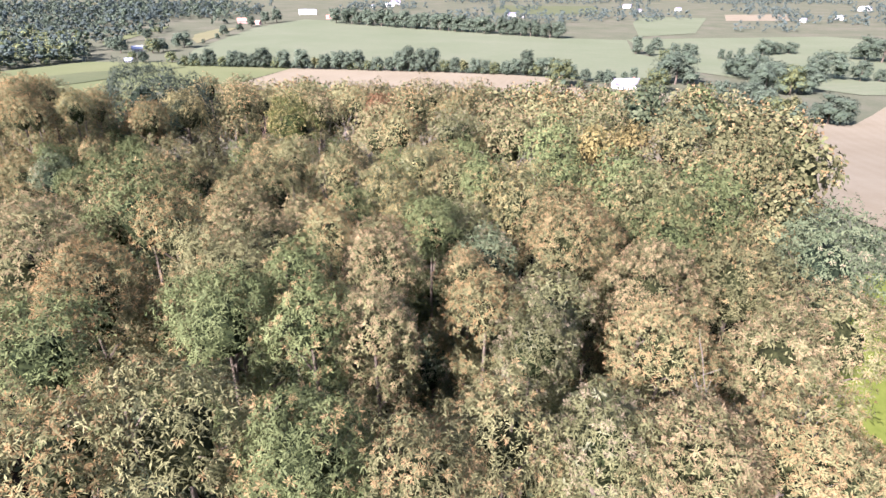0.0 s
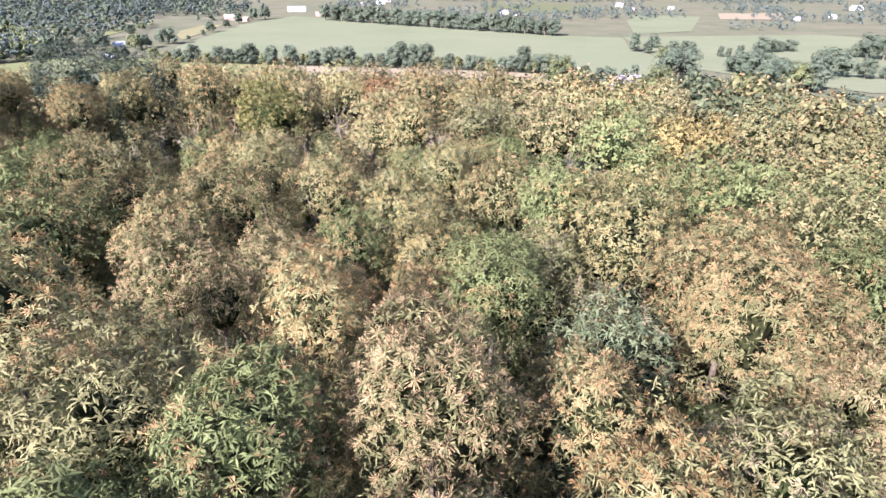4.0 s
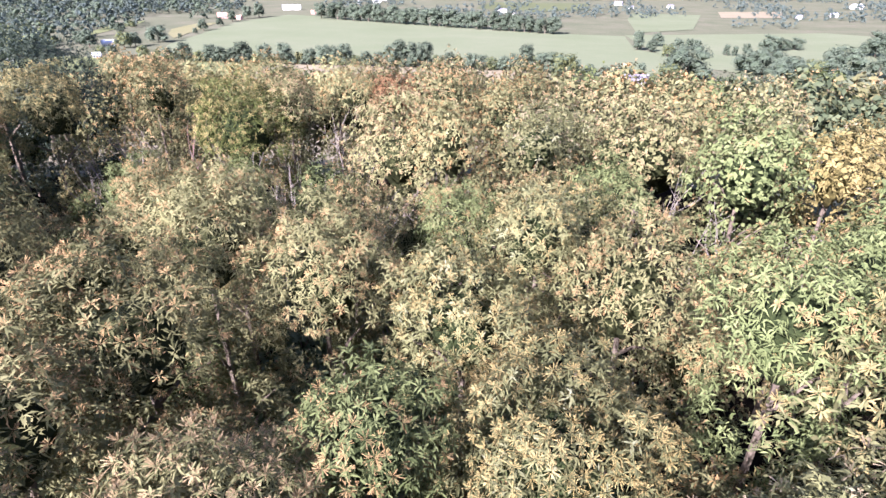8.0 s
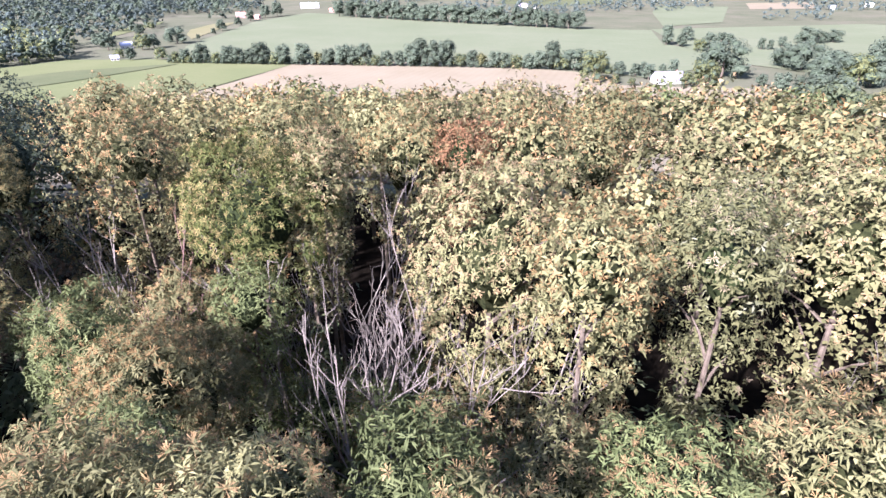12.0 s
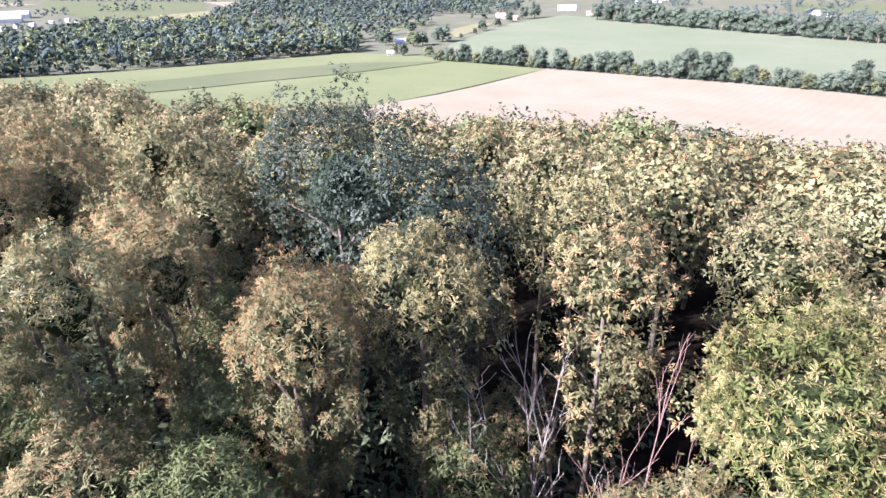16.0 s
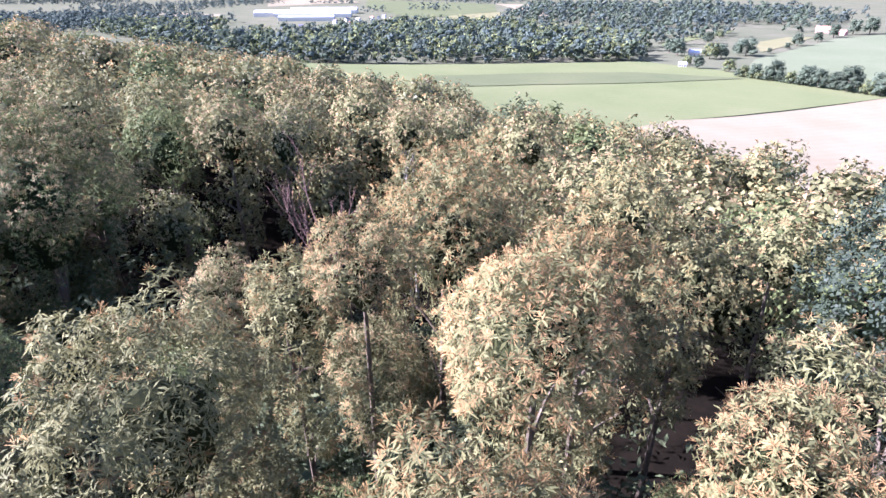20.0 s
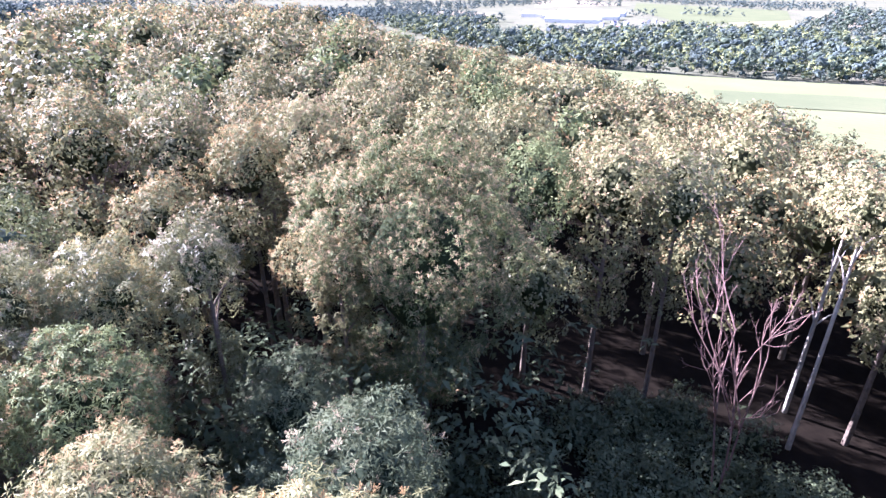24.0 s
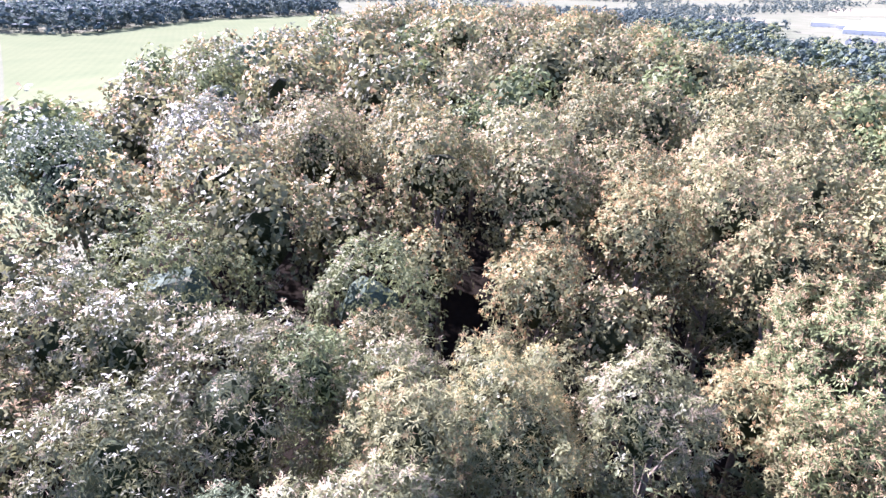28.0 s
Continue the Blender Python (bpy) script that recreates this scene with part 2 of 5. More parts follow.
def mesh_groups(name, groups):
    """One mesh from several groups of vertices, faces (one corner count a group), material and smoothness. Six columns a vertex: place and shading normal."""
    vs, ns, loops, starts, mats, smooth, o, at_loop = [], [], [], [], [], [], 0, 0
    soft_leaves = False
    for g, (verts, faces, mat, soft) in enumerate(groups):
        verts, faces = np.asarray(verts, np.float32), np.asarray(faces, np.int32)
        n, k = faces.shape
        if verts.shape[1] == 6:
            ns.append(verts[:, 3:])
            verts, soft, soft_leaves = verts[:, :3], True, True
        else:
            ns.append(unit(verts - verts.mean(0)))
        vs.append(verts)
        loops.append((faces + o).ravel())
        starts.append(at_loop + np.arange(0, n * k, k, dtype=np.int32))
        mats.append(np.full(n, g, np.int32))
        smooth.append(np.full(n, soft, bool))
        o += len(verts)
        at_loop += n * k
    me = bpy.data.meshes.new(name)
    vs, loops, starts = np.concatenate(vs), np.concatenate(loops), np.concatenate(starts)
    me.vertices.add(len(vs))
    me.vertices.foreach_set("co", np.ascontiguousarray(vs).ravel())
    me.loops.add(len(loops))
    me.loops.foreach_set("vertex_index", loops)
    me.polygons.add(len(starts))
    me.polygons.foreach_set("loop_start", starts)
    for _, _, mat, _ in groups:
        me.materials.append(mat)
    me.polygons.foreach_set("material_index", np.concatenate(mats))
    me.polygons.foreach_set("use_smooth", np.concatenate(smooth))
    me.update(calc_edges=True)
    if soft_leaves:
        at = me.attributes.new("custom_normal", "FLOAT_VECTOR", "POINT")
        at.data.foreach_set("vector", np.ascontiguousarray(np.concatenate(ns), dtype=np.float32).ravel())
    return me


def ball(level):
    """Vertices and triangles of a unit ball of 20 or 80 faces."""
    bm = bmesh.new()
    bmesh.ops.create_icosphere(bm, subdivisions=level, radius=1)
    bm.verts.ensure_lookup_table()
    v = np.array([tuple(q.co) for q in bm.verts])
    f = np.array([[q.index for q in p.verts] for p in bm.faces])
    bm.free()
    return v, f


BALLS = {1: ball(1), 2: ball(2)}


def clumps(rng, centres, sizes, level):
    """Solid lumps inside the foliage, coloured dark for shade: one uneven lump a bough."""
    v, f = BALLS[level]
    n = len(centres)
    w = v[None] * sizes[:, None, :] * rng.uniform(0.72, 1.15, (n, len(v), 1)) + centres[:, None]
    faces = f[None] + (np.arange(n) * len(v))[:, None, None]
    return w.reshape(-1, 3), faces.reshape(-1, 3)


def part_of(name, me, parent, label="", mat=None):
    ob = new(name, me)
    ob.parent = parent
    if mat is not None:
        ob.material_slots[0].link = "OBJECT"
        ob.material_slots[0].material = mat
    return tagged(ob, label) if label else ob


def part(name, bm, material, parent, label=""):
    me = bpy.data.meshes.new(name)
    bm.to_mesh(me)
    bm.free()
    me.materials.append(material)
    return part_of(name, me, parent, label)


def unit(a):
    return a / np.maximum(1e-9, np.linalg.norm(a, axis=-1, keepdims=True))


def axes_for(axis):
    ref = np.where(np.abs(axis[..., 2:3]) < 0.9, np.array([0, 0, 1.0]), np.array([1.0, 0, 0]))
    u = unit(np.cross(axis, ref))
    return u, np.cross(axis, u)


def blades(rng, base, axis, count, length, width, lift, droop, spread=0.35, loose=0.0):
    """Leaf blades that radiate round each axis: one kite-shaped face a leaf. lift: range of rise over the plane in radians."""
    n = len(base)
    u, v = axes_for(axis)
    phi = np.linspace(0, 2 * np.pi, count, endpoint=False)[None] + rng.uniform(0, 6.28, (n, 1)) + rng.normal(0, spread, (n, count))
    eps = rng.uniform(*lift, (n, count))
    d = np.cos(eps)[..., None] * (np.cos(phi)[..., None] * u[:, None] + np.sin(phi)[..., None] * v[:, None]) + np.sin(eps)[..., None] * axis[:, None]
    side = unit(np.cross(axis[:, None], d))
    ln = length * rng.uniform(0.7, 1.2, (n, count, 1)) * rng.uniform(0.82, 1.18, (n, 1, 1))
    wd = width * rng.uniform(0.75, 1.2, (n, count, 1))
    b = base[:, None] + d * ln * 0.06 + rng.normal(0, loose * length, (n, count, 3))
    mid = b + d * ln * 0.52
    tip = b + d * ln
    tip[..., 2:3] -= droop * ln
    twist = axis[:, None] * wd * rng.uniform(-0.25, 0.25, (n, count, 1))
    right, left = mid + side * wd / 2 + twist, mid - side * wd / 2 - twist
    face = unit(np.cross(right - left, tip - b))
    flip = (face * axis[:, None]).sum(-1, keepdims=True) < 0
    right, left = np.where(flip, left, right), np.where(flip, right, left)
    face = np.where(flip, -face, face)
    shade = unit(face * 0.55 + axis[:, None])
    quad = np.stack([b, right, tip, left], axis=2)
    return np.concatenate([quad, np.repeat(shade[:, :, None], 4, 2)], -1).reshape(-1, 6)


def spikes(rng, base, axis, count, length, width, lift, droop, spread=0.5, loose=0.0):
    """Catkin strands round each axis: one slim face a strand, fuller towards its end."""
    q = blades(rng, base, axis, count, length, width, lift, droop, spread, loose).reshape(-1, 4, 6)
    side = (q[:, 1, :3] - q[:, 3, :3]) * 0.5
    b, t = q[:, 0].copy(), q[:, 2].copy()
    r, l = t.copy(), t.copy()
    r[:, :3] += side
    l[:, :3] -= side
    return np.stack([b, r, l], axis=1).reshape(-1, 6)


def shifted(verts, by):
    """Vertices with their normals, moved."""
    out = verts.copy()
    out[:, :3] += by
    return out


def tris_for(verts):
    return np.arange(len(verts), dtype=np.int32).reshape(-1, 3)


def quads_for(verts):
    return np.arange(len(verts), dtype=np.int32).reshape(-1, 4)


def ground_z(x, y):
    """The long ridge that carries the wood, over low farmland."""
    u, w = (x + 96) / 608.0, (y - 19.2) / 147.2
    return -43.2 + 44.8 * np.exp(-0.5 * (u * u + w * w))


def tube(path, radii, sides=5):
    """Vertices and quads of a tapering round stem along a path."""
    path = np.asarray(path, float)
    t = unit(np.gradient(path, axis=0))
    u, v = axes_for(t)
    a = np.linspace(0, 2 * np.pi, sides, endpoint=False)
    ring = path[:, None] + np.asarray(radii)[:, None, None] * (np.cos(a)[None, :, None] * u[:, None] + np.sin(a)[None, :, None] * v[:, None])
    i = np.arange(len(path) - 1)[:, None] * sides
    k = np.arange(sides)[None]
    k2 = (k + 1) % sides
    q = np.stack([i + k, i + k2, i + sides + k2, i + sides + k], -1).reshape(-1, 4)
    return ring.reshape(-1, 3), q


def joined(pieces):
    vs, qs, o = [], [], 0
    for v, q in pieces:
        vs.append(v)
        qs.append(q + o)
        o += len(v)
    return np.concatenate(vs), np.concatenate(qs)


# ---- trees ----
# kind: leaf tint, catkin tint, share of shoots in flower, words for the label
KINDS = {
    "green": ("green", "tan", 0.16, "green sweet chestnut tree with scattered tan catkins in a dense wood"),
    "olive": ("olive", "tan", 0.3, "olive-green sweet chestnut tree with scattered tan catkins"),
    "cream": ("olive", "cream", 0.85, "sweet chestnut tree covered in cream catkin tufts"),
    "white": ("pale", "white", 0.27, "pale glossy sweet chestnut tree with whitish catkins"),
    "brown": ("olive", "brown", 0.8, "sweet chestnut tree with drying brown catkins"),
    "orange": ("olive", "orange", 1.0, "sweet chestnut tree with rusty orange-brown catkins"),
    "tan": ("olive", "tan", 0.85, "broad sweet chestnut tree with tan catkin tufts"),
    "yellow": ("olive", "yellow", 0.8, "sweet chestnut tree with pale yellow catkin tufts"),
    "gold": ("gold", "yellow", 0.6, "yellowing chestnut tree among green and brown ones"),
    "lime": ("lime", "yellow", 0.6, "bright yellow-green sweet chestnut tree with lime catkins"),
    "dark": ("dark", "white", 0.02, "dark green broadleaf tree without blossom"),
    "oak": ("oak", "white", 0.0, "broad dark blue-green oak tree standing over the chestnuts"),
    "grey": ("grey", "white", 0.15, "grey-leaved rounded tree at the wood's edge"),
    "bright": ("green", "cream", 0.95, "large domed sweet chestnut tree with bright cream tufts over a clearing"),
    "mixed": ("pale", "yellow", 0.5, "olive-green sweet chestnut tree with pale yellow catkins"),
    "dull": ("olive", "brown", 0.3, "dull green sweet chestnut tree with scattered brown catkins"),
    "feathery": ("feather", "white", 0.16, "light green sweet chestnut tree with few pale catkins"),
    "rust": ("rust", "tan", 0.25, "small chestnut tree with withered rust-red leaves"),
    "feather": ("feather", "lime", 0.1, "loose light green tree at the edge of a field"),
}
# detail by nearness: shoot spacing, leaf length, leaf width, leaves a shoot, catkin strands a shoot, strand width
DETAIL = [(0.34, 0.23, 0.044, 11, 20, 0.019), (0.39, 0.25, 0.052, 9, 15, 0.026), (0.50, 0.26, 0.080, 7, 12, 0.036), (0.66, 0.31, 0.14, 5, 7, 0.080), (0.95, 0.42, 0.25, 4, 5, 0.15), (1.5, 0.75, 0.45, 4, 3, 0.36)]
STRAND = (0.19, 0.19, 0.20, 0.22, 0.31, 0.55)   # length of the catkin strands, by nearness


def crown_arrays(seed, r, depth, detail, share, oak=False, airy=0.0, sides=0.45):
    """Leaves, catkins and shade-coloured inner shell of one crown whose top is at z = 0: main limbs swell out of a
    dome, each set with boughs, each bough with leafy shoots.
    """
    rng = np.random.default_rng(seed)
    gap, leaf, leaf_wide, per, cats, strand = DETAIL[detail]
    up = 1.12 * r + 0.4
    bough_gap = max(min(0.62 + 0.13 * r, 1.15), gap * 1.7)
    n_top = int(2 * np.pi * r * (0.5 * r + 0.5 * up) / bough_gap ** 2 * 1.3)
    n_low = int(2 * np.pi * r * depth * 0.8 / bough_gap ** 2 * sides)
    i = np.arange(n_top) + 0.5
    ct = 1 - i / n_top
    st = np.sqrt(1 - ct * ct)
    ph = i * 2.39996 + rng.uniform(0, 6)
    top = np.stack([st * np.cos(ph), st * np.sin(ph), ct], -1)
    pl = rng.uniform(0, 6.283, n_low)
    zl = -np.sort(rng.uniform(0, 1, n_low)) ** 0.9
    low = np.stack([np.cos(pl), np.sin(pl), zl], -1)
    d = np.concatenate([top + rng.normal(0, 0.05, top.shape), low])
    is_low = np.arange(len(d)) >= n_top
    # main limbs: the crown bulges round each
    m = int(5 + 1.6 * r)
    j = np.arange(m) + 0.5
    lc = 1 - 1.15 * j / m
    ls = np.sqrt(np.maximum(0, 1 - lc * lc))
    lp = j * 2.39996 + rng.uniform(0, 6, m) * 0.25
    limbs = unit(np.stack([ls * np.cos(lp), ls * np.sin(lp), lc], -1) + rng.normal(0, 0.12, (m, 3)))
    reach = rng.uniform(0.92, 1.1, m)
    near = (unit(d) @ limbs.T)
    best = near.argmax(1)
    width = 0.95 / math.sqrt(m) * 1.35
    swell = np.exp(-((np.arccos(np.clip(near.max(1), -1, 1)) / width) ** 2))
    rad = reach[best] * (0.70 + 0.33 * swell) * rng.uniform(0.92, 1.07, len(d))
    wide = np.where(is_low, 0.97 - 0.5 * np.abs(d[:, 2]) ** 1.6, 1.0) * r
    pos = np.stack([d[:, 0] * wide * rad, d[:, 1] * wide * rad, np.where(is_low, d[:, 2] * depth, d[:, 2] * up * rad)], -1)
    pos[:, 2] -= up
    keep = rng.uniform(0, 1, len(d)) > (0.03 + airy + 0.15 * is_low)
    pos, d, is_low, best = pos[keep], d[keep], is_low[keep], best[keep]
    d = unit(d * np.array([1, 1, 0.8]))
    size = bough_gap * rng.uniform(0.44, 0.66, len(pos))
    k = max(4, int(round((1.3, 1.25, 1.2, 1.15, 1.1, 1.1)[detail] * (bough_gap / gap) ** 2)))
    out = unit(d + np.array([0, 0, 0.4]))
    u, v = axes_for(out)
    ci = 1 - (np.arange(k)[None] + rng.uniform(0.1, 0.9, (len(pos), k))) / k * 1.15
    si = np.sqrt(np.maximum(0, 1 - ci * ci))
    fi = np.arange(k)[None] * 2.39996 + rng.uniform(0, 6.28, (len(pos), 1))
    a = ci[..., None] * out[:, None] + si[..., None] * (np.cos(fi)[..., None] * u[:, None] + np.sin(fi)[..., None] * v[:, None])
    p = pos[:, None] + a * size[:, None, None] * rng.uniform(0.68, 1.12, (len(pos), k, 1))
    axis = unit(a * 0.9 + out[:, None] * 0.3 + np.array([0, 0, 0.25]) + rng.normal(0, 0.2, a.shape))
    p, axis = p.reshape(-1, 3), axis.reshape(-1, 3)
    if oak:
        lv = blades(rng, p, axis, per + 4, leaf * 0.6, leaf * 0.36, (-0.6, 0.9), 0.1, 0.8, 0.45)
    else:
        lv = blades(rng, p, axis, per, leaf, leaf_wide, (-0.5, 0.6), 0.16, 0.5, 0.22)
    # deeper leaves that close the boughs from behind
    q = np.repeat(pos - d * size[:, None] * 0.5, 2, 0) + rng.normal(0, 0.35, (2 * len(pos), 3)) * np.repeat(size, 2)[:, None]
    lv = np.concatenate([lv, blades(rng, q, np.repeat(d, 2, 0), 4, leaf * 1.1, leaf_wide * 1.7, (-0.6, 0.7), 0.2, 0.6, 0.9)])
    # closed shell under the leaves; its dark colour paints the shade in leaf gaps
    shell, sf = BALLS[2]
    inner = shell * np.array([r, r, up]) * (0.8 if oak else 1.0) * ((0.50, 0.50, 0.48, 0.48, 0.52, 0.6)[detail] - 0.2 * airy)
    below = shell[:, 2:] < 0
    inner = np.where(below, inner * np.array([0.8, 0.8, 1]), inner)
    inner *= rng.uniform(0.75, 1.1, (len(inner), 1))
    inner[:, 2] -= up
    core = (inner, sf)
    limb_share = np.clip(share * 1.2 + rng.normal(0, 0.2, m), 0, 1.3)[best] if share > 0 else np.zeros(len(pos))
    chance = np.repeat(limb_share * np.where(is_low, 0.55, 1.0), k)
    tip = np.clip(0.16 + 1.5 * ci.reshape(-1), 0.03, 1.25)
    bloom = (rng.uniform(0, 1, len(p)) < chance * tip) & (axis[:, 2] > rng.uniform(-0.6, 0.3, len(p))) & (share > 0)
    cv = spikes(rng, p[bloom] + axis[bloom] * leaf * 0.2, axis[bloom], cats, STRAND[detail], strand, (-0.2, 1.4), 0.1, 1.0, 0.06) if bloom.any() else None
    # the highest leaf is the crown's top
    drop = np.array([0, 0, float(np.sort(lv[:, 2])[-max(1, len(lv) // 200)])])
    return shifted(lv, -drop), None if cv is None else shifted(cv, -drop), (core[0] - drop, core[1])


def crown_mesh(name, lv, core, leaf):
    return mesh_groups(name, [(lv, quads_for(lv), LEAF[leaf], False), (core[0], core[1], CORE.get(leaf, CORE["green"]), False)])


def trunk_arrays(seed, height, r, up, girth):
    rng = np.random.default_rng(seed + 5)
    top = height - up * 0.8
    bend = rng.normal(0, 0.25, 2)
    z = np.linspace(-0.3, top, 6)
    s = z / max(top, 0.1)
    path = np.stack([bend[0] * s * s, bend[1] * s * s, z], -1)
    pieces = [tube(path, girth * (1.15 - 0.75 * np.clip(s, 0, 1)), 7)]
    for _ in range(5):
        h = rng.uniform(0.45, 0.9)
        f = path[0] * (1 - h) + path[-1] * h
        ang = rng.uniform(0, 6.28)
        e = f + np.array([math.cos(ang) * r * 0.7, math.sin(ang) * r * 0.7, rng.uniform(0.25, 0.6) * r + 0.6])
        e[2] = min(e[2], height - 0.5)
        m = (f + e) / 2 + np.array([0, 0, 0.25])
        pieces.append(tube([f, m, e], [girth * 0.42, girth * 0.28, girth * 0.08], 5))
    return joined(pieces)


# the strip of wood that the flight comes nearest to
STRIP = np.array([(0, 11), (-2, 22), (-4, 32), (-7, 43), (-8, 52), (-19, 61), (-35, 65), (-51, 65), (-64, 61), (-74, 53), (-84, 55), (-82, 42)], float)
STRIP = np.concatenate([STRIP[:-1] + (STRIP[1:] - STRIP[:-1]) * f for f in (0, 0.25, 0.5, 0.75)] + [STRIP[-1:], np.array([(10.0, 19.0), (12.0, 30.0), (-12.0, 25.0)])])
CLEARINGS = [(-79, 76, 12.0), (-14.5, 62.5, 3.0), (-9.5, 61.8, 3.0), (-4, 61, 1.6), (-29.6, 61.6, 5.5), (-74, 65, 6.5), (-81, 60, 6.0), (-85.5, 50.5, 5.0), (-67, 65, 3.5), (-79.5, 51, 3.0), (-71.5, 59, 2.5), (-31.5, 67, 4.0),
             (-13, 70.5, 4.5), (-12, 66, 3.5), (-24, 69.5, 3.0), (6, 60.5, 2.0), (3.4, 34.5, 1.5), (13.7, 20, 2.0)]


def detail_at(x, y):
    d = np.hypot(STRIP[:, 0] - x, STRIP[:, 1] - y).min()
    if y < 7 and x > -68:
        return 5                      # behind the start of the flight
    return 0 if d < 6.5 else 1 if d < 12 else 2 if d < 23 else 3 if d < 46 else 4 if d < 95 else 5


def at_clearing(x, y):
    """Whether the trees here stand open to a clearing, with foliage far down their sides."""
    return any(math.hypot(x - a, y - b) < c + (11 if c > 5 else 6) for a, b, c in CLEARINGS)


tree_count = [0]
crowns = []                       # x, y and radius of every crown that stands


def tree(x, y, r, top, kind, depth=None, label="", bark=None):
    """One standing tree: trunk with limbs, crown of leaves, catkins on the crown."""
    tree_count[0] += 1
    crowns.append((x, y, r))
    seed = tree_count[0] * 31 + 7
    z = float(ground_z(x, y))
    leaf, cat, share, words = KINDS[kind]
    name = {"oak": "oak_tree", "dark": "broadleaf_tree", "grey": "broadleaf_tree", "feather": "broadleaf_tree"}.get(kind, "chestnut_tree")
    thing = new(name)
    thing.location = (x, y, z)
    tagged(thing, label or words, "tree", "trees of the wood")
    h = top - z
    depth = depth or (min(0.62 * h, 3.0 + 2.2 * r) if at_clearing(x, y) else 4.0 + 1.0 * r)
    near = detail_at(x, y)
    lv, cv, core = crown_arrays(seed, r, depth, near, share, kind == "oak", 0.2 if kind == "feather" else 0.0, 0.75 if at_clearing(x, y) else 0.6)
    raise_by = np.array([0, 0, h])
    crown = tagged(part_of("crown", crown_mesh("crown", shifted(lv, raise_by), (core[0] + raise_by, core[1]), leaf), thing), kind="stuff")
    if cv is not None:
        cv = shifted(cv, raise_by)
        tagged(part_of("blossom", mesh_of("blossom", cv, tris_for(cv), CATKIN[cat]), crown, f"{cat} catkin tufts"), kind="stuff")
    v, q = trunk_arrays(seed, h, r, 1.0 * r + 0.4, 0.10 + 0.04 * r)
    part_of("trunk", mesh_of("trunk", v, q, bark or BARK), thing)
    return thing


def dead_tree(x, y, r, top, mat=None, label="bare dead tree with pale grey branches", stems=3):
    """A leafless tree: several stems that fork again and again."""
    tree_count[0] += 1
    rng = np.random.default_rng(tree_count[0] * 17 + 3)
    z = float(ground_z(x, y))
    h = top - z
    thing = new("dead_tree")
    thing.location = (x, y, z)
    tagged(thing, label, "dead tree", "dead trees of the wood")
    mat = mat or DEAD

    def grow(p, d, length, girth, level, twigs):
        n = 4
        pts = [p]
        for _ in range(n):
            d = unit(d + rng.normal(0, 0.08, 3) + np.array([0, 0, 0.05]))
            pts.append(pts[-1] + d * length / n)
        twigs.append(tube(pts, np.linspace(girth, girth * 0.5, n + 1), 5 if level < 2 else 3))
        if level == 0:
            part_of("stem", mesh_of("stem", *twigs[0], mat), thing)
        if level < 3:
            for k in range(5 if level < 2 else 3):
                f = rng.integers(2, n + 1)
                way = unit(d + rng.normal(0, 0.42, 3) + np.array([0, 0, 0.25]))
                own = [] if level == 0 else twigs
                grow(pts[f], way, length * rng.uniform(0.30, 0.46), girth * 0.55, level + 1, own)
                if level == 0:
                    part_of("branch", mesh_of("branch", *joined(own), mat), thing)

    for k in range(stems):
        a = rng.uniform(0, 6.28)
        p = np.array([math.cos(a), math.sin(a), 0]) * r * 0.25
        tilt = rng.uniform(0.03, 0.16)
        d = unit(np.array([math.cos(a) * tilt, math.sin(a) * tilt, 1.0]))
        grow(p, d, h * rng.uniform(0.55, 0.68), 0.055 + 0.012 * r, 0, [])
    return thing



# ---- the large ground ----
from mathutils.geometry import delaunay_2d_cdt


def inside(px, py, poly):
    poly = np.asarray(poly, float)
    hit = np.zeros(np.shape(px), bool)
    for (x0, y0), (x1, y1) in zip(poly, np.roll(poly, -1, 0)):
        c = ((y0 > py) != (y1 > py)) & (px < (x1 - x0) * (py - y0) / (y1 - y0 + 1e-12) + x0)
        hit ^= c
    return hit


def sheet(name, poly, mat, lift, step, label, category="field", wobble=0.6):
    """A patch of land laid over the ridge and the plain, with a slightly uneven edge."""
    poly = [Vector(p) for p in poly]
    rim = []
    for a, b in zip(poly, poly[1:] + poly[:1]):
        n = max(1, int((b - a).length / step))
        for i in range(n):
            p = a.lerp(b, i / n)
            rim.append(p + Vector((noise.noise((p.x * 0.06, p.y * 0.06, 1.0)), noise.noise((p.x * 0.06, p.y * 0.06, 7.0)))) * wobble)
    arr = np.array([tuple(p) for p in rim])
    lo, hi = arr.min(0), arr.max(0)
    gx, gy = np.meshgrid(np.arange(lo[0], hi[0], step), np.arange(lo[1], hi[1], step))
    gx, gy = gx.ravel() + 0.13, gy.ravel() + 0.17
    ok = inside(gx, gy, arr)
    pts = rim + [Vector((float(a), float(b))) for a, b in zip(gx[ok], gy[ok])]
    edges = [(i, (i + 1) % len(rim)) for i in range(len(rim))]
    v, _, f, *_ = delaunay_2d_cdt(pts, edges, [], 1, 1e-4)
    co = np.array([(p.x, p.y, float(ground_z(p.x, p.y)) + lift) for p in v])
    ob = new(name, mesh_of(name, co, np.array([list(t) for t in f]), mat))
    ob.data.polygons.foreach_set("use_smooth", [True] * len(ob.data.polygons))
    return tagged(ob, label, category, kind="structure")


def grid_axis():
    near = np.linspace(-900, 640, 129)
    far = 12 * 1.17 ** np.arange(1, 28)
    return np.concatenate([(near[0] - np.cumsum(far))[::-1], near, near[-1] + np.cumsum(far)])


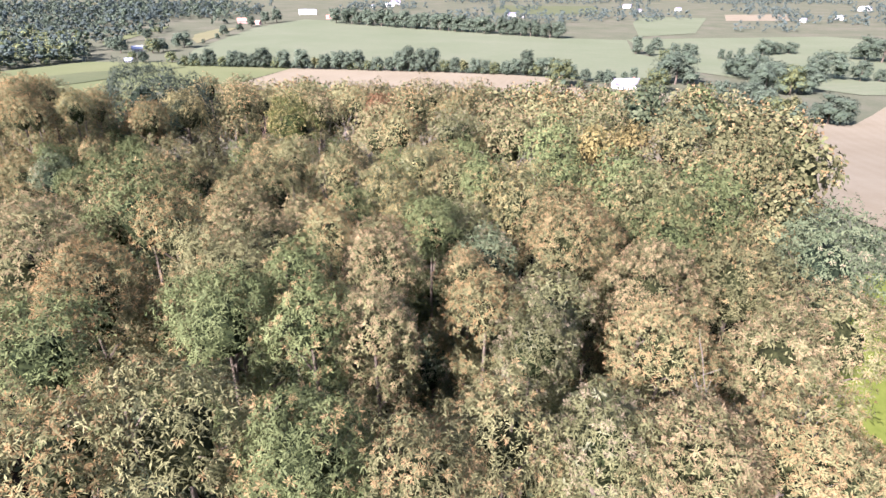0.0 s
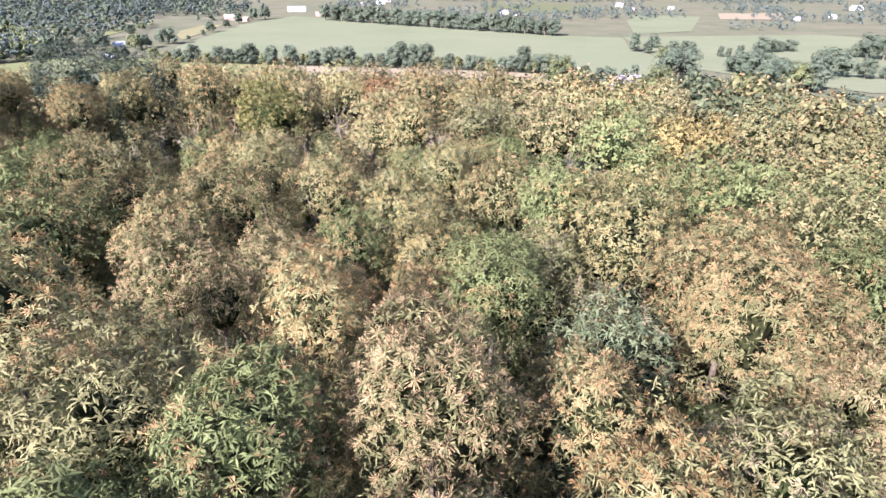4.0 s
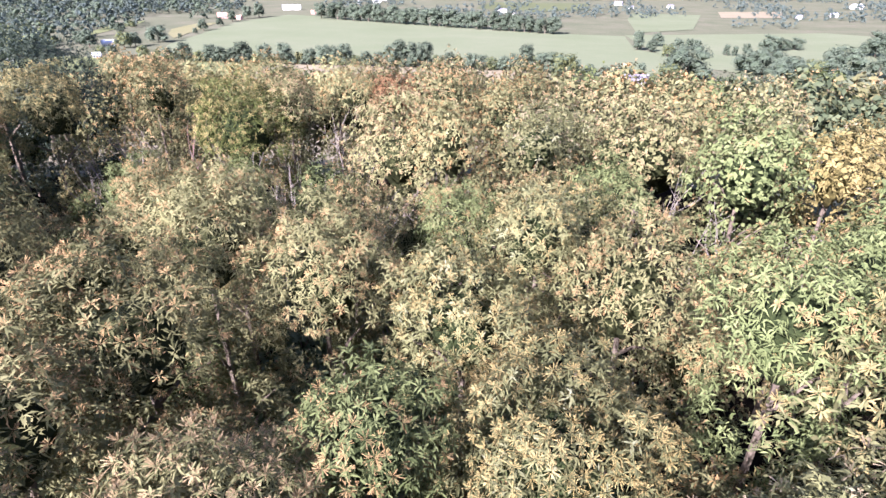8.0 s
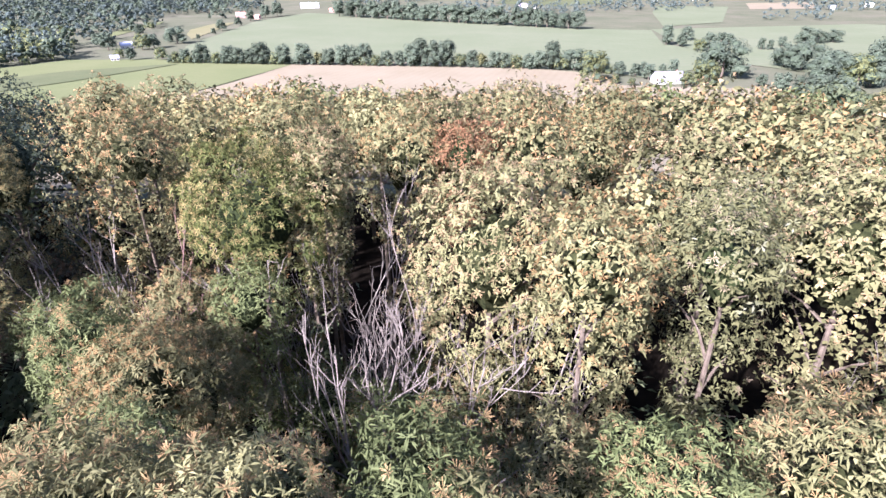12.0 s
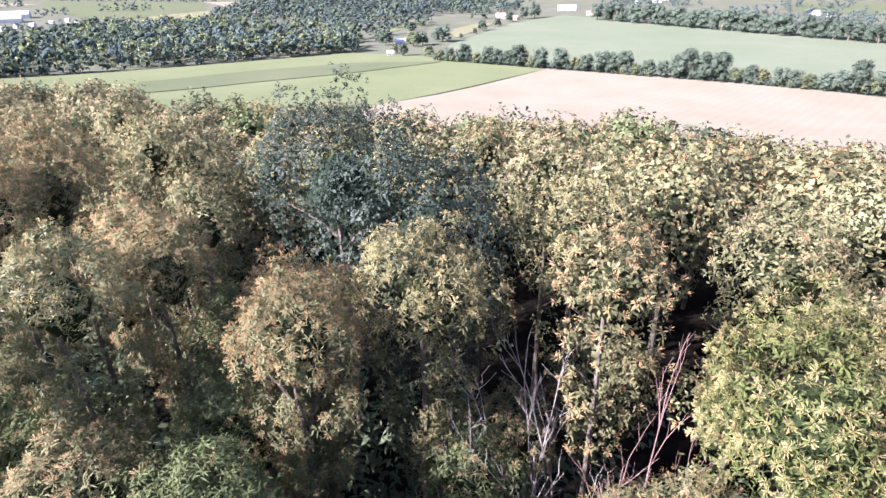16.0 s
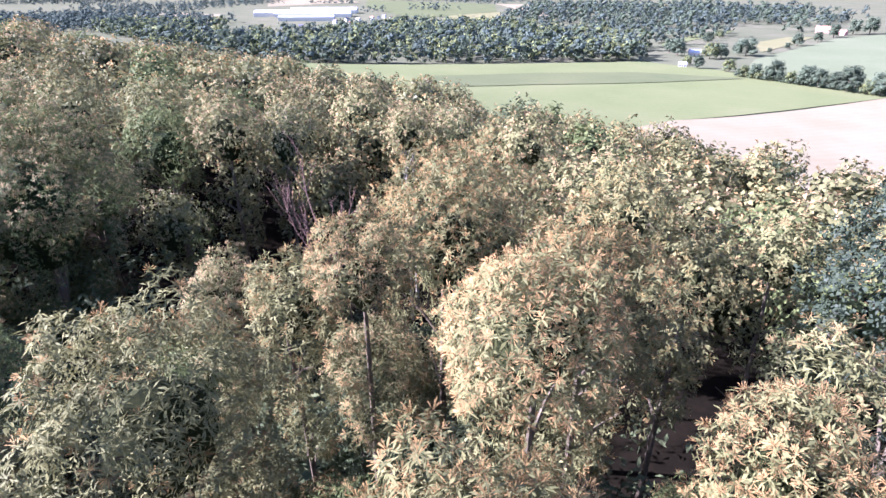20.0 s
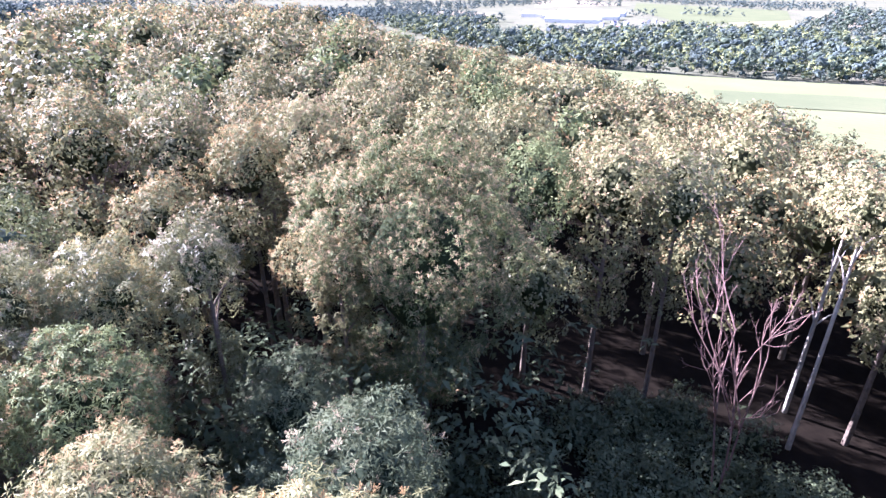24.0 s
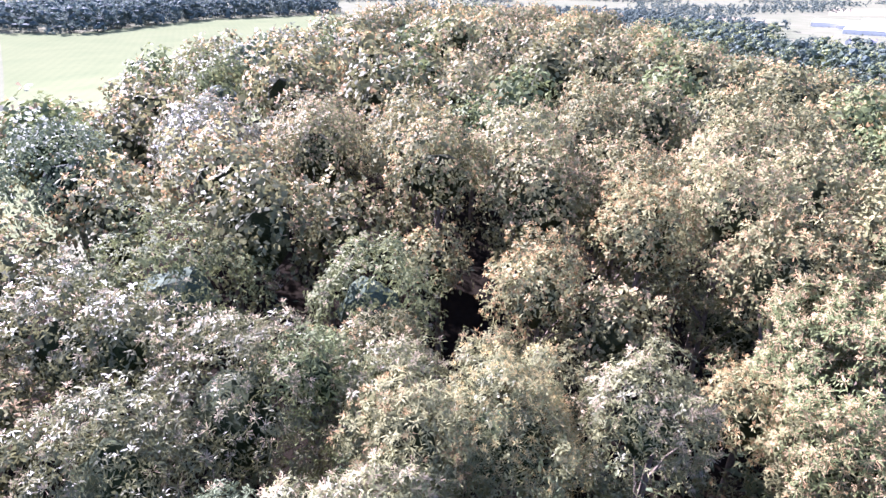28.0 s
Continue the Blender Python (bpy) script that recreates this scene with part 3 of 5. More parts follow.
gx, gy = np.meshgrid(grid_axis(), grid_axis(), indexing="ij")
keep_far = max(gx.shape)
gv = np.stack([gx, gy, ground_z(gx, gy)], -1).reshape(-1, 3)
gi = np.arange(keep_far * keep_far).reshape(keep_far, keep_far)
gq = np.stack([gi[:-1, :-1], gi[1:, :-1], gi[1:, 1:], gi[:-1, 1:]], -1).reshape(-1, 4)
ground = new("ground", mesh_of("ground", gv, gq, GRASS))
ground.data.polygons.foreach_set("use_smooth", [True] * len(ground.data.polygons))
tagged(ground, "rolling farmland with dry grass reaching to the horizon", "ground", kind="structure")

WOOD = [(35, -72), (26, -13), (19, 22), (29, 44), (48, 72), (67, 109), (54, 147), (3, 166), (-64, 163), (-120, 154), (-176, 141), (-240, 106), (-275, 45), (-240, -10), (-179, -16), (-144, -8), (-118, -3), (-102, -13), (-88, -56)]
# floor coloured near black to stand for shade under the trees
sheet("forest_floor", WOOD, SHADED_LITTER, 0.2, 10, "brown leaf litter under the chestnut wood, coloured near black for shade", "forest floor", 1.5)


# ---- far trees, hedges and woods ----
def far_arrays(seed, n, w=1.0, spray=0.10, lobes=9, core_level=1):
    """Crown of a far tree of unit height, foot at z = 0: uneven overlapping lumps set with leaf sprays."""
    rng = np.random.default_rng(seed)
    a = np.arange(lobes) * 2.39996 + rng.uniform(0, 1.2, lobes)
    zc = np.linspace(0.22, 0.84, lobes) + rng.uniform(-0.05, 0.05, lobes)
    ring = 0.27 * w * np.sqrt(np.clip(1 - ((zc - 0.42) / 0.5) ** 2, 0.05, 1)) * rng.uniform(0.55, 1.15, lobes)
    c = np.stack([np.cos(a) * ring, np.sin(a) * ring, zc], -1)
    s = rng.uniform(0.12, 0.2, lobes)
    sizes = np.stack([s * w, s * w, s * 0.9], -1)
    core = clumps(rng, c, sizes * 0.72, core_level)
    j = rng.integers(0, lobes, n)
    d = unit(rng.normal(0, 1, (n, 3)) + [0, 0, 0.35])
    p = c[j] + d * sizes[j] * rng.uniform(0.7, 1.15, (n, 1))
    p[:, 2] = np.maximum(p[:, 2], 0.04)
    return blades(rng, p, unit(d + [0, 0, 0.3]), 3, spray, spray * 0.62, (-0.5, 0.7), 0.15, 0.9, 0.2), core


def far_template(seed, n, w, spray, leaf):
    thing = new("field_tree")
    lv, core = far_arrays(seed, n, w, spray, 15)
    tagged(part_of("crown", crown_mesh("crown", lv, core, leaf), thing), kind="stuff")
    v, q = tube([(0, 0, -0.05), (0.01, 0, 0.2), (0, 0.01, 0.5)], [0.035, 0.028, 0.015], 6)
    part_of("trunk", mesh_of("trunk", v, q, BARK), thing)
    return thing


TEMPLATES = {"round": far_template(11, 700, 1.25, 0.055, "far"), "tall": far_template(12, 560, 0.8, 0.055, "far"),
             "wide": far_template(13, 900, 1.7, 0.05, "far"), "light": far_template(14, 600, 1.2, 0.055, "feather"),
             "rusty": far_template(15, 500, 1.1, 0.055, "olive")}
TEMPLATE_WORDS = {"round": "rounded dark green tree in a field hedge", "tall": "slender dark green tree in a field hedge",
                  "wide": "broad spreading dark green tree beside a field", "light": "light green bushy tree beside a field",
                  "rusty": "brownish shrub in a field hedge"}
used_template = set()
far_rng = random.Random(4)


def field_tree(x, y, h, kind="round", wide=1.0):
    m = pose(x, y, float(ground_z(x, y)) - 0.1, 0, 0, far_rng.uniform(0, 360)) @ Matrix.Diagonal((h * wide, h * wide, h, 1))
    if kind in used_template:
        ob = copy_thing(TEMPLATES[kind], m)
        ob.matrix_basis = m
    else:
        ob = TEMPLATES[kind]
        ob.matrix_basis = m
        used_template.add(kind)
    return tagged(ob, TEMPLATE_WORDS[kind], "tree", "hedgerow trees")


def woods(name, spots, leaf, label, n=20, spray=0.16):
    """Far woodland as one mass of many crowns."""
    base = [far_arrays(100 + k, n, 1.1 + 0.15 * k, spray, 4) for k in range(4)]
    rng = np.random.default_rng(len(spots))
    out, cores = [], []
    for x, y, h in spots:
        b, (cv, cf) = base[rng.integers(0, 4)]
        a = rng.uniform(0, 6.28)
        rot = np.array([[math.cos(a), -math.sin(a), 0], [math.sin(a), math.cos(a), 0], [0, 0, 1]])
        s = h * np.array([rng.uniform(0.75, 1.15)] * 2 + [1.0])
        off = np.array([x, y, float(ground_z(x, y)) - 0.3])
        out.append(np.concatenate([(b[:, :3] @ rot.T) * s + off, b[:, 3:] @ rot.T], 1))
        cores.append(((cv @ rot.T) * s + off, cf))
    return tagged(new(name, crown_mesh(name, np.concatenate(out), joined(cores), leaf)), label, "woodland", kind="stuff")


def scatter(poly, gap, lo, hi, seed, cover=None):
    """Tree spots spread over a patch of land."""
    rng = np.random.default_rng(seed)
    p = np.array(poly, float)
    a, b = p.min(0), p.max(0)
    xs, ys = np.meshgrid(np.arange(a[0], b[0], gap), np.arange(a[1], b[1], gap))
    xs = xs.ravel() + rng.uniform(-0.45, 0.45, xs.size) * gap
    ys = ys.ravel() + rng.uniform(-0.45, 0.45, ys.size) * gap
    ok = inside(xs, ys, p)
    if cover is not None:
        ok &= np.array([noise.noise((x * cover[0], y * cover[0], seed)) > cover[1] for x, y in zip(xs, ys)])
    return [(x, y, rng.uniform(lo, hi)) for x, y in zip(xs[ok], ys[ok])]


def along(points, gap, lo, hi, seed, side=1.5):
    rng = np.random.default_rng(seed)
    out = []
    for a, b in zip(points, points[1:]):
        a, b = np.array(a, float), np.array(b, float)
        n = max(1, int(np.linalg.norm(b - a) / gap))
        for i in range(n):
            q = a + (b - a) * (i + rng.uniform(0, 0.8)) / n + rng.normal(0, side, 2)
            out.append((q[0], q[1], rng.uniform(lo, hi)))
    return out



# ---- fields ----
sheet("stubble_field", [(-136, 549), (-42, 541), (32, 515), (88, 488), (106, 429), (186, 414), (179, 339), (195, 310), (221, 301), (320, 400), (528, 384), (528, 96), (96, 32), (80, 96), (83, 128), (64, 160), (0, 179), (-72, 176), (-128, 166), (-189, 240), (-194, 350), (-170, 419)], STUBBLE, 0.50, 16, "pale tan harvested stubble field below the wood")
sheet("green_field", [(-136, 549), (-176, 557), (-256, 570), (-349, 570), (-456, 413), (-526, 296), (-608, 256), (-704, 243), (-736, 176), (-480, 112), (-288, 96), (-240, 128), (-176, 160), (-128, 166), (-189, 240), (-194, 350)], CROP, 0.48, 16, "light green field between the wood and a tree belt")
sheet("crop_strip", [(-400, 353), (-365, 436), (-312, 505), (-237, 541), (-281, 457), (-323, 388), (-351, 313)], CROP_DARK, 0.90, 16, "darker blue-green crop strip across a field")
sheet("pasture", [(-259, 589), (-283, 664), (-301, 949), (-261, 1130), (-200, 1093), (-5, 963), (158, 814), (243, 790), (211, 656), (234, 586), (195, 509), (134, 456), (80, 515), (0, 538), (-131, 560)], PASTURE, 0.45, 24, "broad soft green pasture behind a hedgerow")
sheet("pasture", [(246, 800), (544, 848), (688, 672), (528, 419), (304, 413), (224, 528), (224, 640)], PASTURE, 0.45, 24, "green pasture with scattered trees")
sheet("meadow", [(34, -64), (96, -64), (96, 32), (80, 72), (46, 70), (28, 45), (18, 22), (25, -14)], MEADOW, 0.40, 8, "bright yellow-green meadow beside the wood")
sheet("pale_field", [(-120, -13), (-176, -22), (-240, -16), (-368, -64), (-832, -206), (-1357, -344), (-1114, -528), (-816, -552), (-790, -648), (-339, -224), (-144, -96)], CROP_DARK, 0.48, 20, "pale green field beyond the edge of the wood")
sheet("stubble_field", [(-1348, 1377), (-1120, 1513), (-883, 1142), (-862, 1012), (-1159, 1247)], STUBBLE, 0.50, 40, "distant pale stubble field on a low rise")
sheet("green_field", [(-1912, 1289), (-1352, 1376), (-1051, 1084), (-1018, 901), (-1003, 795), (-1493, 1004)], CROP_DARK, 0.50, 40, "distant dull green field")
sheet("hay_field", [(-1018, 901), (-1044, 1087), (-715, 748), (-774, 702)], HAY, 0.50, 30, "distant yellowish hay field")
sheet("stubble_field", [(-1706, 809), (-1757, 1120), (-1771, 1182), (-2155, 1220), (-2121, 1006)], STUBBLE, 0.50, 40, "distant pinkish stubble strip")
sheet("stubble_field", [(-1531, 363), (-1570, 512), (-1422, 566), (-1100, 442), (-1191, 426), (-1386, 352)], STUBBLE, 0.50, 30, "distant pale tan field framed by woods")
sheet("stubble_field", [(607, 1310), (760, 1337), (654, 1140), (530, 1133)], STUBBLE, 0.50, 40, "distant tan field")
sheet("green_field", [(336, 1070), (401, 1245), (524, 1205), (374, 888), (273, 834)], PASTURE, 0.50, 30, "distant green pasture")
sheet("green_field", [(95, 1371), (161, 1665), (407, 1629), (345, 1347), (206, 1266)], CROP_DARK, 0.50, 40, "distant dull blue-green field")
sheet("hay_field", [(-429, 743), (-449, 868), (-446, 973), (-431, 924), (-418, 806), (-404, 702)], CROP, 0.50, 20, "distant light green field among trees")
sheet("hay_field", [(-331, 780), (-351, 839), (-351, 927), (-327, 948), (-311, 818), (-304, 730)], HAY, 0.50, 20, "distant yellowish paddock by a lane")
sheet("hay_field", [(-906, 627), (-781, 623), (-673, 515), (-747, 538)], CROP, 0.50, 20, "light green garden meadow near the village")
sheet("hay_field", [(-1131, 1560), (-1114, 1780), (-876, 1699), (-861, 1528), (-883, 1303)], HAY, 0.50, 40, "distant yellowish field")

# ---- hedgerow trees ----
field_tree(-243, 549, 10.4, "light")
field_tree(-234, 548, 12.6, "round")
field_tree(-219, 546, 17.2, "round")
field_tree(-206, 544, 10.3, "light")
field_tree(-195, 542, 15.9, "round")
field_tree(-186, 540, 14.8, "round")
field_tree(-176, 540, 13.6, "round")
field_tree(-167, 538, 19.2, "round")
field_tree(-154, 536, 11.3, "light")
field_tree(-146, 535, 17.4, "round")
field_tree(-130, 533, 18.5, "round")
field_tree(-117, 532, 11.2, "rusty")
field_tree(-107, 530, 14.5, "round")
field_tree(-95, 528, 17.8, "round")
field_tree(-88, 528, 16.7, "round")
field_tree(-78, 526, 18.8, "round")
field_tree(-69, 524, 9.9, "light")
field_tree(-60, 524, 13.2, "round")
field_tree(-49, 522, 13.2, "round")
field_tree(-37, 520, 19.7, "round")
field_tree(-31, 520, 23.0, "tall")
field_tree(-19, 518, 21.8, "round")
field_tree(-9, 517, 21.8, "tall")
field_tree(-0, 515, 11.9, "light")
field_tree(10, 514, 14.1, "round")
field_tree(18, 512, 11.9, "rusty")
field_tree(27, 510, 14.0, "round")
field_tree(36, 508, 12.9, "round")
field_tree(44, 506, 11.7, "light")
field_tree(54, 503, 12.7, "round")
field_tree(62, 502, 14.8, "round")
field_tree(71, 500, 22.2, "tall")
field_tree(78, 499, 13.7, "light")
field_tree(88, 497, 16.8, "wide")
field_tree(-247, 549, 7.1, "round", 1.30)
field_tree(-237, 548, 7.3, "light", 1.30)
field_tree(-232, 547, 8.0, "light", 1.30)
field_tree(-223, 546, 8.6, "round", 1.30)
field_tree(-213, 545, 6.8, "round", 1.30)
field_tree(-208, 544, 7.3, "round", 1.30)
field_tree(-198, 542, 7.7, "round", 1.30)
field_tree(-193, 541, 7.7, "round", 1.30)
field_tree(-184, 541, 5.2, "round", 1.30)
field_tree(-175, 539, 7.5, "round", 1.30)
field_tree(-167, 539, 8.2, "round", 1.30)
field_tree(-159, 538, 6.6, "round", 1.30)
field_tree(-151, 537, 5.4, "light", 1.30)
field_tree(-146, 535, 8.3, "round", 1.30)
field_tree(-137, 534, 6.1, "round", 1.30)
field_tree(-130, 533, 6.2, "round", 1.30)
field_tree(-122, 532, 8.1, "round", 1.30)
field_tree(-113, 531, 7.9, "round", 1.30)
field_tree(-107, 530, 5.6, "round", 1.30)
field_tree(-98, 529, 8.0, "round", 1.30)
field_tree(-92, 529, 5.7, "round", 1.30)
field_tree(-85, 527, 5.9, "light", 1.30)
field_tree(-77, 526, 8.3, "light", 1.30)
field_tree(-70, 526, 6.3, "light", 1.30)
field_tree(-64, 524, 7.5, "round", 1.30)
field_tree(-58, 523, 7.0, "light", 1.30)
field_tree(-48, 522, 6.0, "round", 1.30)
field_tree(-40, 521, 6.6, "round", 1.30)
field_tree(-35, 520, 5.2, "round", 1.30)
field_tree(-29, 519, 5.6, "round", 1.30)
field_tree(-20, 518, 5.4, "light", 1.30)
field_tree(-12, 517, 5.9, "round", 1.30)
field_tree(-5, 517, 6.1, "round", 1.30)
field_tree(1, 515, 7.0, "round", 1.30)
field_tree(8, 514, 6.9, "round", 1.30)
field_tree(15, 512, 6.3, "round", 1.30)
field_tree(21, 510, 5.8, "round", 1.30)
field_tree(29, 510, 6.6, "light", 1.30)
field_tree(35, 508, 6.7, "light", 1.30)
field_tree(43, 506, 6.8, "light", 1.30)
field_tree(50, 505, 6.3, "round", 1.30)
field_tree(55, 503, 7.0, "round", 1.30)
field_tree(61, 503, 5.0, "round", 1.30)
field_tree(71, 501, 5.6, "round", 1.30)
field_tree(76, 499, 5.8, "round", 1.30)
field_tree(82, 498, 5.9, "round", 1.30)
field_tree(88, 497, 5.9, "round", 1.30)
field_tree(91, 444, 22.7, "light")
field_tree(106, 480, 13.2, "round")
field_tree(115, 471, 11.0, "round")
field_tree(126, 467, 9.9, "round")
field_tree(131, 453, 11.6, "round")
field_tree(104, 439, 6.6, "light")
field_tree(113, 432, 5.5, "light")
field_tree(138, 487, 8.2, "round")
field_tree(151, 482, 7.1, "round")
field_tree(155, 472, 12.0, "tall")
field_tree(148, 428, 10.1, "light")
field_tree(157, 422, 19.0, "light")
field_tree(185, 460, 27.3, "wide")
field_tree(193, 455, 14.5, "tall")
field_tree(188, 506, 8.5, "round")
field_tree(211, 647, 20.1, "tall")
field_tree(222, 633, 13.2, "round")
field_tree(245, 683, 15.6, "round")
field_tree(225, 599, 12.5, "light")
field_tree(239, 611, 16.6, "round")
field_tree(234, 582, 9.7, "round")
field_tree(269, 653, 12.2, "round")
field_tree(272, 643, 12.0, "round")
field_tree(195, 423, 9.0, "round")
field_tree(191, 392, 14.3, "round")
field_tree(189, 366, 16.6, "round")
field_tree(188, 346, 19.6, "round")
field_tree(189, 334, 17.5, "round")
field_tree(253, 504, 19.1, "wide")
field_tree(258, 489, 22.8, "wide")
field_tree(261, 462, 19.6, "wide")
field_tree(273, 462, 16.7, "wide")
field_tree(237, 423, 22.6, "wide")
field_tree(252, 416, 22.3, "light")
field_tree(265, 422, 20.8, "wide")
field_tree(197, 319, 13.9, "rusty")
field_tree(189, 323, 14.1, "light")
field_tree(199, 315, 11.7, "round")
field_tree(223, 338, 8.1, "round")
field_tree(210, 305, 17.4, "wide")
field_tree(217, 305, 15.4, "round")
field_tree(306, 477, 21.2, "round")
field_tree(321, 486, 24.7, "wide")
field_tree(345, 478, 18.2, "round")
field_tree(359, 475, 11.1, "round")
field_tree(287, 608, 11.4, "tall")
field_tree(294, 605, 10.1, "tall")
field_tree(317, 627, 10.4, "round")
field_tree(350, 646, 17.4, "wide")
field_tree(385, 657, 13.6, "wide")
field_tree(366, 651, 13.5, "wide")
field_tree(435, 605, 25.2, "wide")
field_tree(441, 589, 24.6, "wide")
field_tree(-187, 1043, 27.2, "round")
field_tree(-168, 1033, 24.2, "tall")
field_tree(-157, 1024, 29.2, "wide")
field_tree(-143, 1014, 22.5, "round")
field_tree(-129, 1005, 27.6, "tall")
field_tree(-117, 996, 23.5, "wide")
field_tree(-103, 987, 28.5, "round")
field_tree(-89, 978, 28.4, "tall")
field_tree(-78, 968, 23.0, "wide")
field_tree(-63, 960, 28.2, "round")
field_tree(-52, 952, 21.6, "tall")
field_tree(-42, 943, 24.3, "wide")
field_tree(-30, 935, 26.8, "round")
field_tree(-15, 927, 20.7, "tall")
field_tree(-6, 920, 26.4, "wide")
field_tree(7, 912, 26.1, "round")
field_tree(17, 903, 19.6, "tall")
field_tree(27, 897, 25.6, "wide")
field_tree(38, 889, 21.3, "round")
field_tree(49, 883, 21.8, "tall")
field_tree(59, 874, 26.1, "wide")
field_tree(68, 868, 17.8, "round")
field_tree(82, 860, 25.4, "tall")
field_tree(92, 853, 21.3, "wide")
field_tree(102, 848, 25.4, "round")
field_tree(108, 841, 23.7, "tall")
field_tree(121, 835, 22.8, "wide")
field_tree(128, 827, 19.4, "round")
field_tree(137, 821, 18.8, "tall")
field_tree(145, 815, 21.7, "wide")
field_tree(155, 809, 23.3, "round")
field_tree(-303, 689, 18.5, "wide")
field_tree(-321, 706, 10.2, "round")
field_tree(-298, 782, 8.0, "round")
field_tree(-304, 825, 15.2, "round")
field_tree(-297, 731, 6.0, "round")
field_tree(-304, 892, 12.8, "round")
field_tree(-311, 969, 17.8, "round")
field_tree(-308, 1036, 21.1, "round")
field_tree(-295, 1062, 23.7, "round")
field_tree(-388, 779, 14.4, "round")
field_tree(-409, 853, 10.5, "light")
field_tree(-372, 661, 15.1, "round")
field_tree(-350, 637, 18.5, "round")
field_tree(-316, 638, 17.2, "light")
field_tree(-311, 652, 14.9, "round")
field_tree(-310, 582, 9.7, "light")
field_tree(-264, 567, 11.9, "light")
field_tree(-292, 567, 11.9, "round")

# ---- woods on the plain ----
def off_village(spots):
    """Leaves the open land round the village and its warehouses free of woods."""
    return [q for q in spots if not (-1450 < q[0] < -780 and abs((q[0] + 34) * 0.522 + (q[1] - 58)) < 150)]


# the bluish far leaves carry painted haze
BELT = [(-355, 582), (-464, 422), (-534, 304), (-712, 253), (-1040, 240), (-1040, 480), (-896, 640), (-688, 752), (-528, 768), (-400, 672)]
belt = off_village(scatter(BELT, 15, 13, 24, 5, (0.014, -0.3)) + along(BELT[:5], 10, 13, 23, 6))
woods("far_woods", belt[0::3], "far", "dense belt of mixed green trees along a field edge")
woods("far_woods", belt[1::3], "far_haze", "dense belt of dark trees along a field edge, tinted blue for haze")
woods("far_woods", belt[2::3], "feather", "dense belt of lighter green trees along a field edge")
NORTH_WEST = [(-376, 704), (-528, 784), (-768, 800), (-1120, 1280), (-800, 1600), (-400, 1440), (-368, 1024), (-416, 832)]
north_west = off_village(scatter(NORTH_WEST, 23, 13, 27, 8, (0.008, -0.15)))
woods("far_woods", north_west[0::2], "far_haze", "distant woodland beyond the fields, tinted blue for haze")
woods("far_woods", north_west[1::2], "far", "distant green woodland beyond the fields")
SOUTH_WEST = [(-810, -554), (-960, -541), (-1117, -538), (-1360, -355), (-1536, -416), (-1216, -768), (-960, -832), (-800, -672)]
woods("far_woods", scatter(SOUTH_WEST, 24, 28, 40, 9) + along(SOUTH_WEST[:4], 15, 24, 36, 10, 2), "far_haze", "tall dark wood behind a pale field")
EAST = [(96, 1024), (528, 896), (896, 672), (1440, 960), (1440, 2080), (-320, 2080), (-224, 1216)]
woods("far_woods", scatter(EAST, 31, 11, 20, 12, (0.004, 0.12)), "far_haze", "distant hedges and copses across the plain")
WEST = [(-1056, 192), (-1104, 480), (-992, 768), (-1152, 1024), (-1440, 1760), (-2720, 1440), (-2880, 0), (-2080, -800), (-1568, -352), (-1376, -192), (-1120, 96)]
woods("far_woods", off_village(scatter(WEST, 30, 11, 20, 13, (0.003, 0.12)) + scatter([(-1040, 96), (-1024, 320), (-1120, 528), (-1440, 320), (-1376, -96)], 21, 13, 22, 14)), "far_haze", "distant woods and copses on the horizon")


# ---- buildings of the farmland ----
WALL_WHITE = rough_mat("white_plaster", [(0.3, (0.44, 0.42, 0.38)), (0.7, (0.56, 0.54, 0.50))], scale=0.6, bump=0.1)
WALL_PINK = rough_mat("pink_plaster", [(0.3, (0.36, 0.20, 0.17)), (0.7, (0.46, 0.28, 0.24))], scale=0.6, bump=0.1)
SLATE = rough_mat("slate_roof", [(0.3, (0.13, 0.12, 0.16)), (0.7, (0.24, 0.22, 0.28))], scale=1.0, bump=0.2)
TILE = rough_mat("clay_roof", [(0.3, (0.36, 0.17, 0.13)), (0.7, (0.52, 0.28, 0.22))], scale=1.0, bump=0.2)
SHEET_ROOF = rough_mat("pale_sheet_roof", [(0.3, (0.46, 0.46, 0.50)), (0.7, (0.58, 0.58, 0.62))], scale=0.05, bump=0.05)
SHEET_GREY = rough_mat("grey_sheet_roof", [(0.3, (0.30, 0.31, 0.38)), (0.7, (0.44, 0.45, 0.52))], scale=0.05, bump=0.05)
PANE, pane_nt, pane_p = base_mat("window_glass")
pane_p.inputs["Base Color"].default_value = (0.05, 0.06, 0.08, 1)
pane_p.inputs["Roughness"].default_value = 0.1


def box(bm, x0, x1, y0, y1, z0, z1):
    g = bmesh.ops.create_cube(bm, size=1)
    bmesh.ops.scale(bm, vec=(x1 - x0, y1 - y0, z1 - z0), verts=g["verts"])
    bmesh.ops.translate(bm, vec=((x0 + x1) / 2, (y0 + y1) / 2, (z0 + z1) / 2), verts=g["verts"])


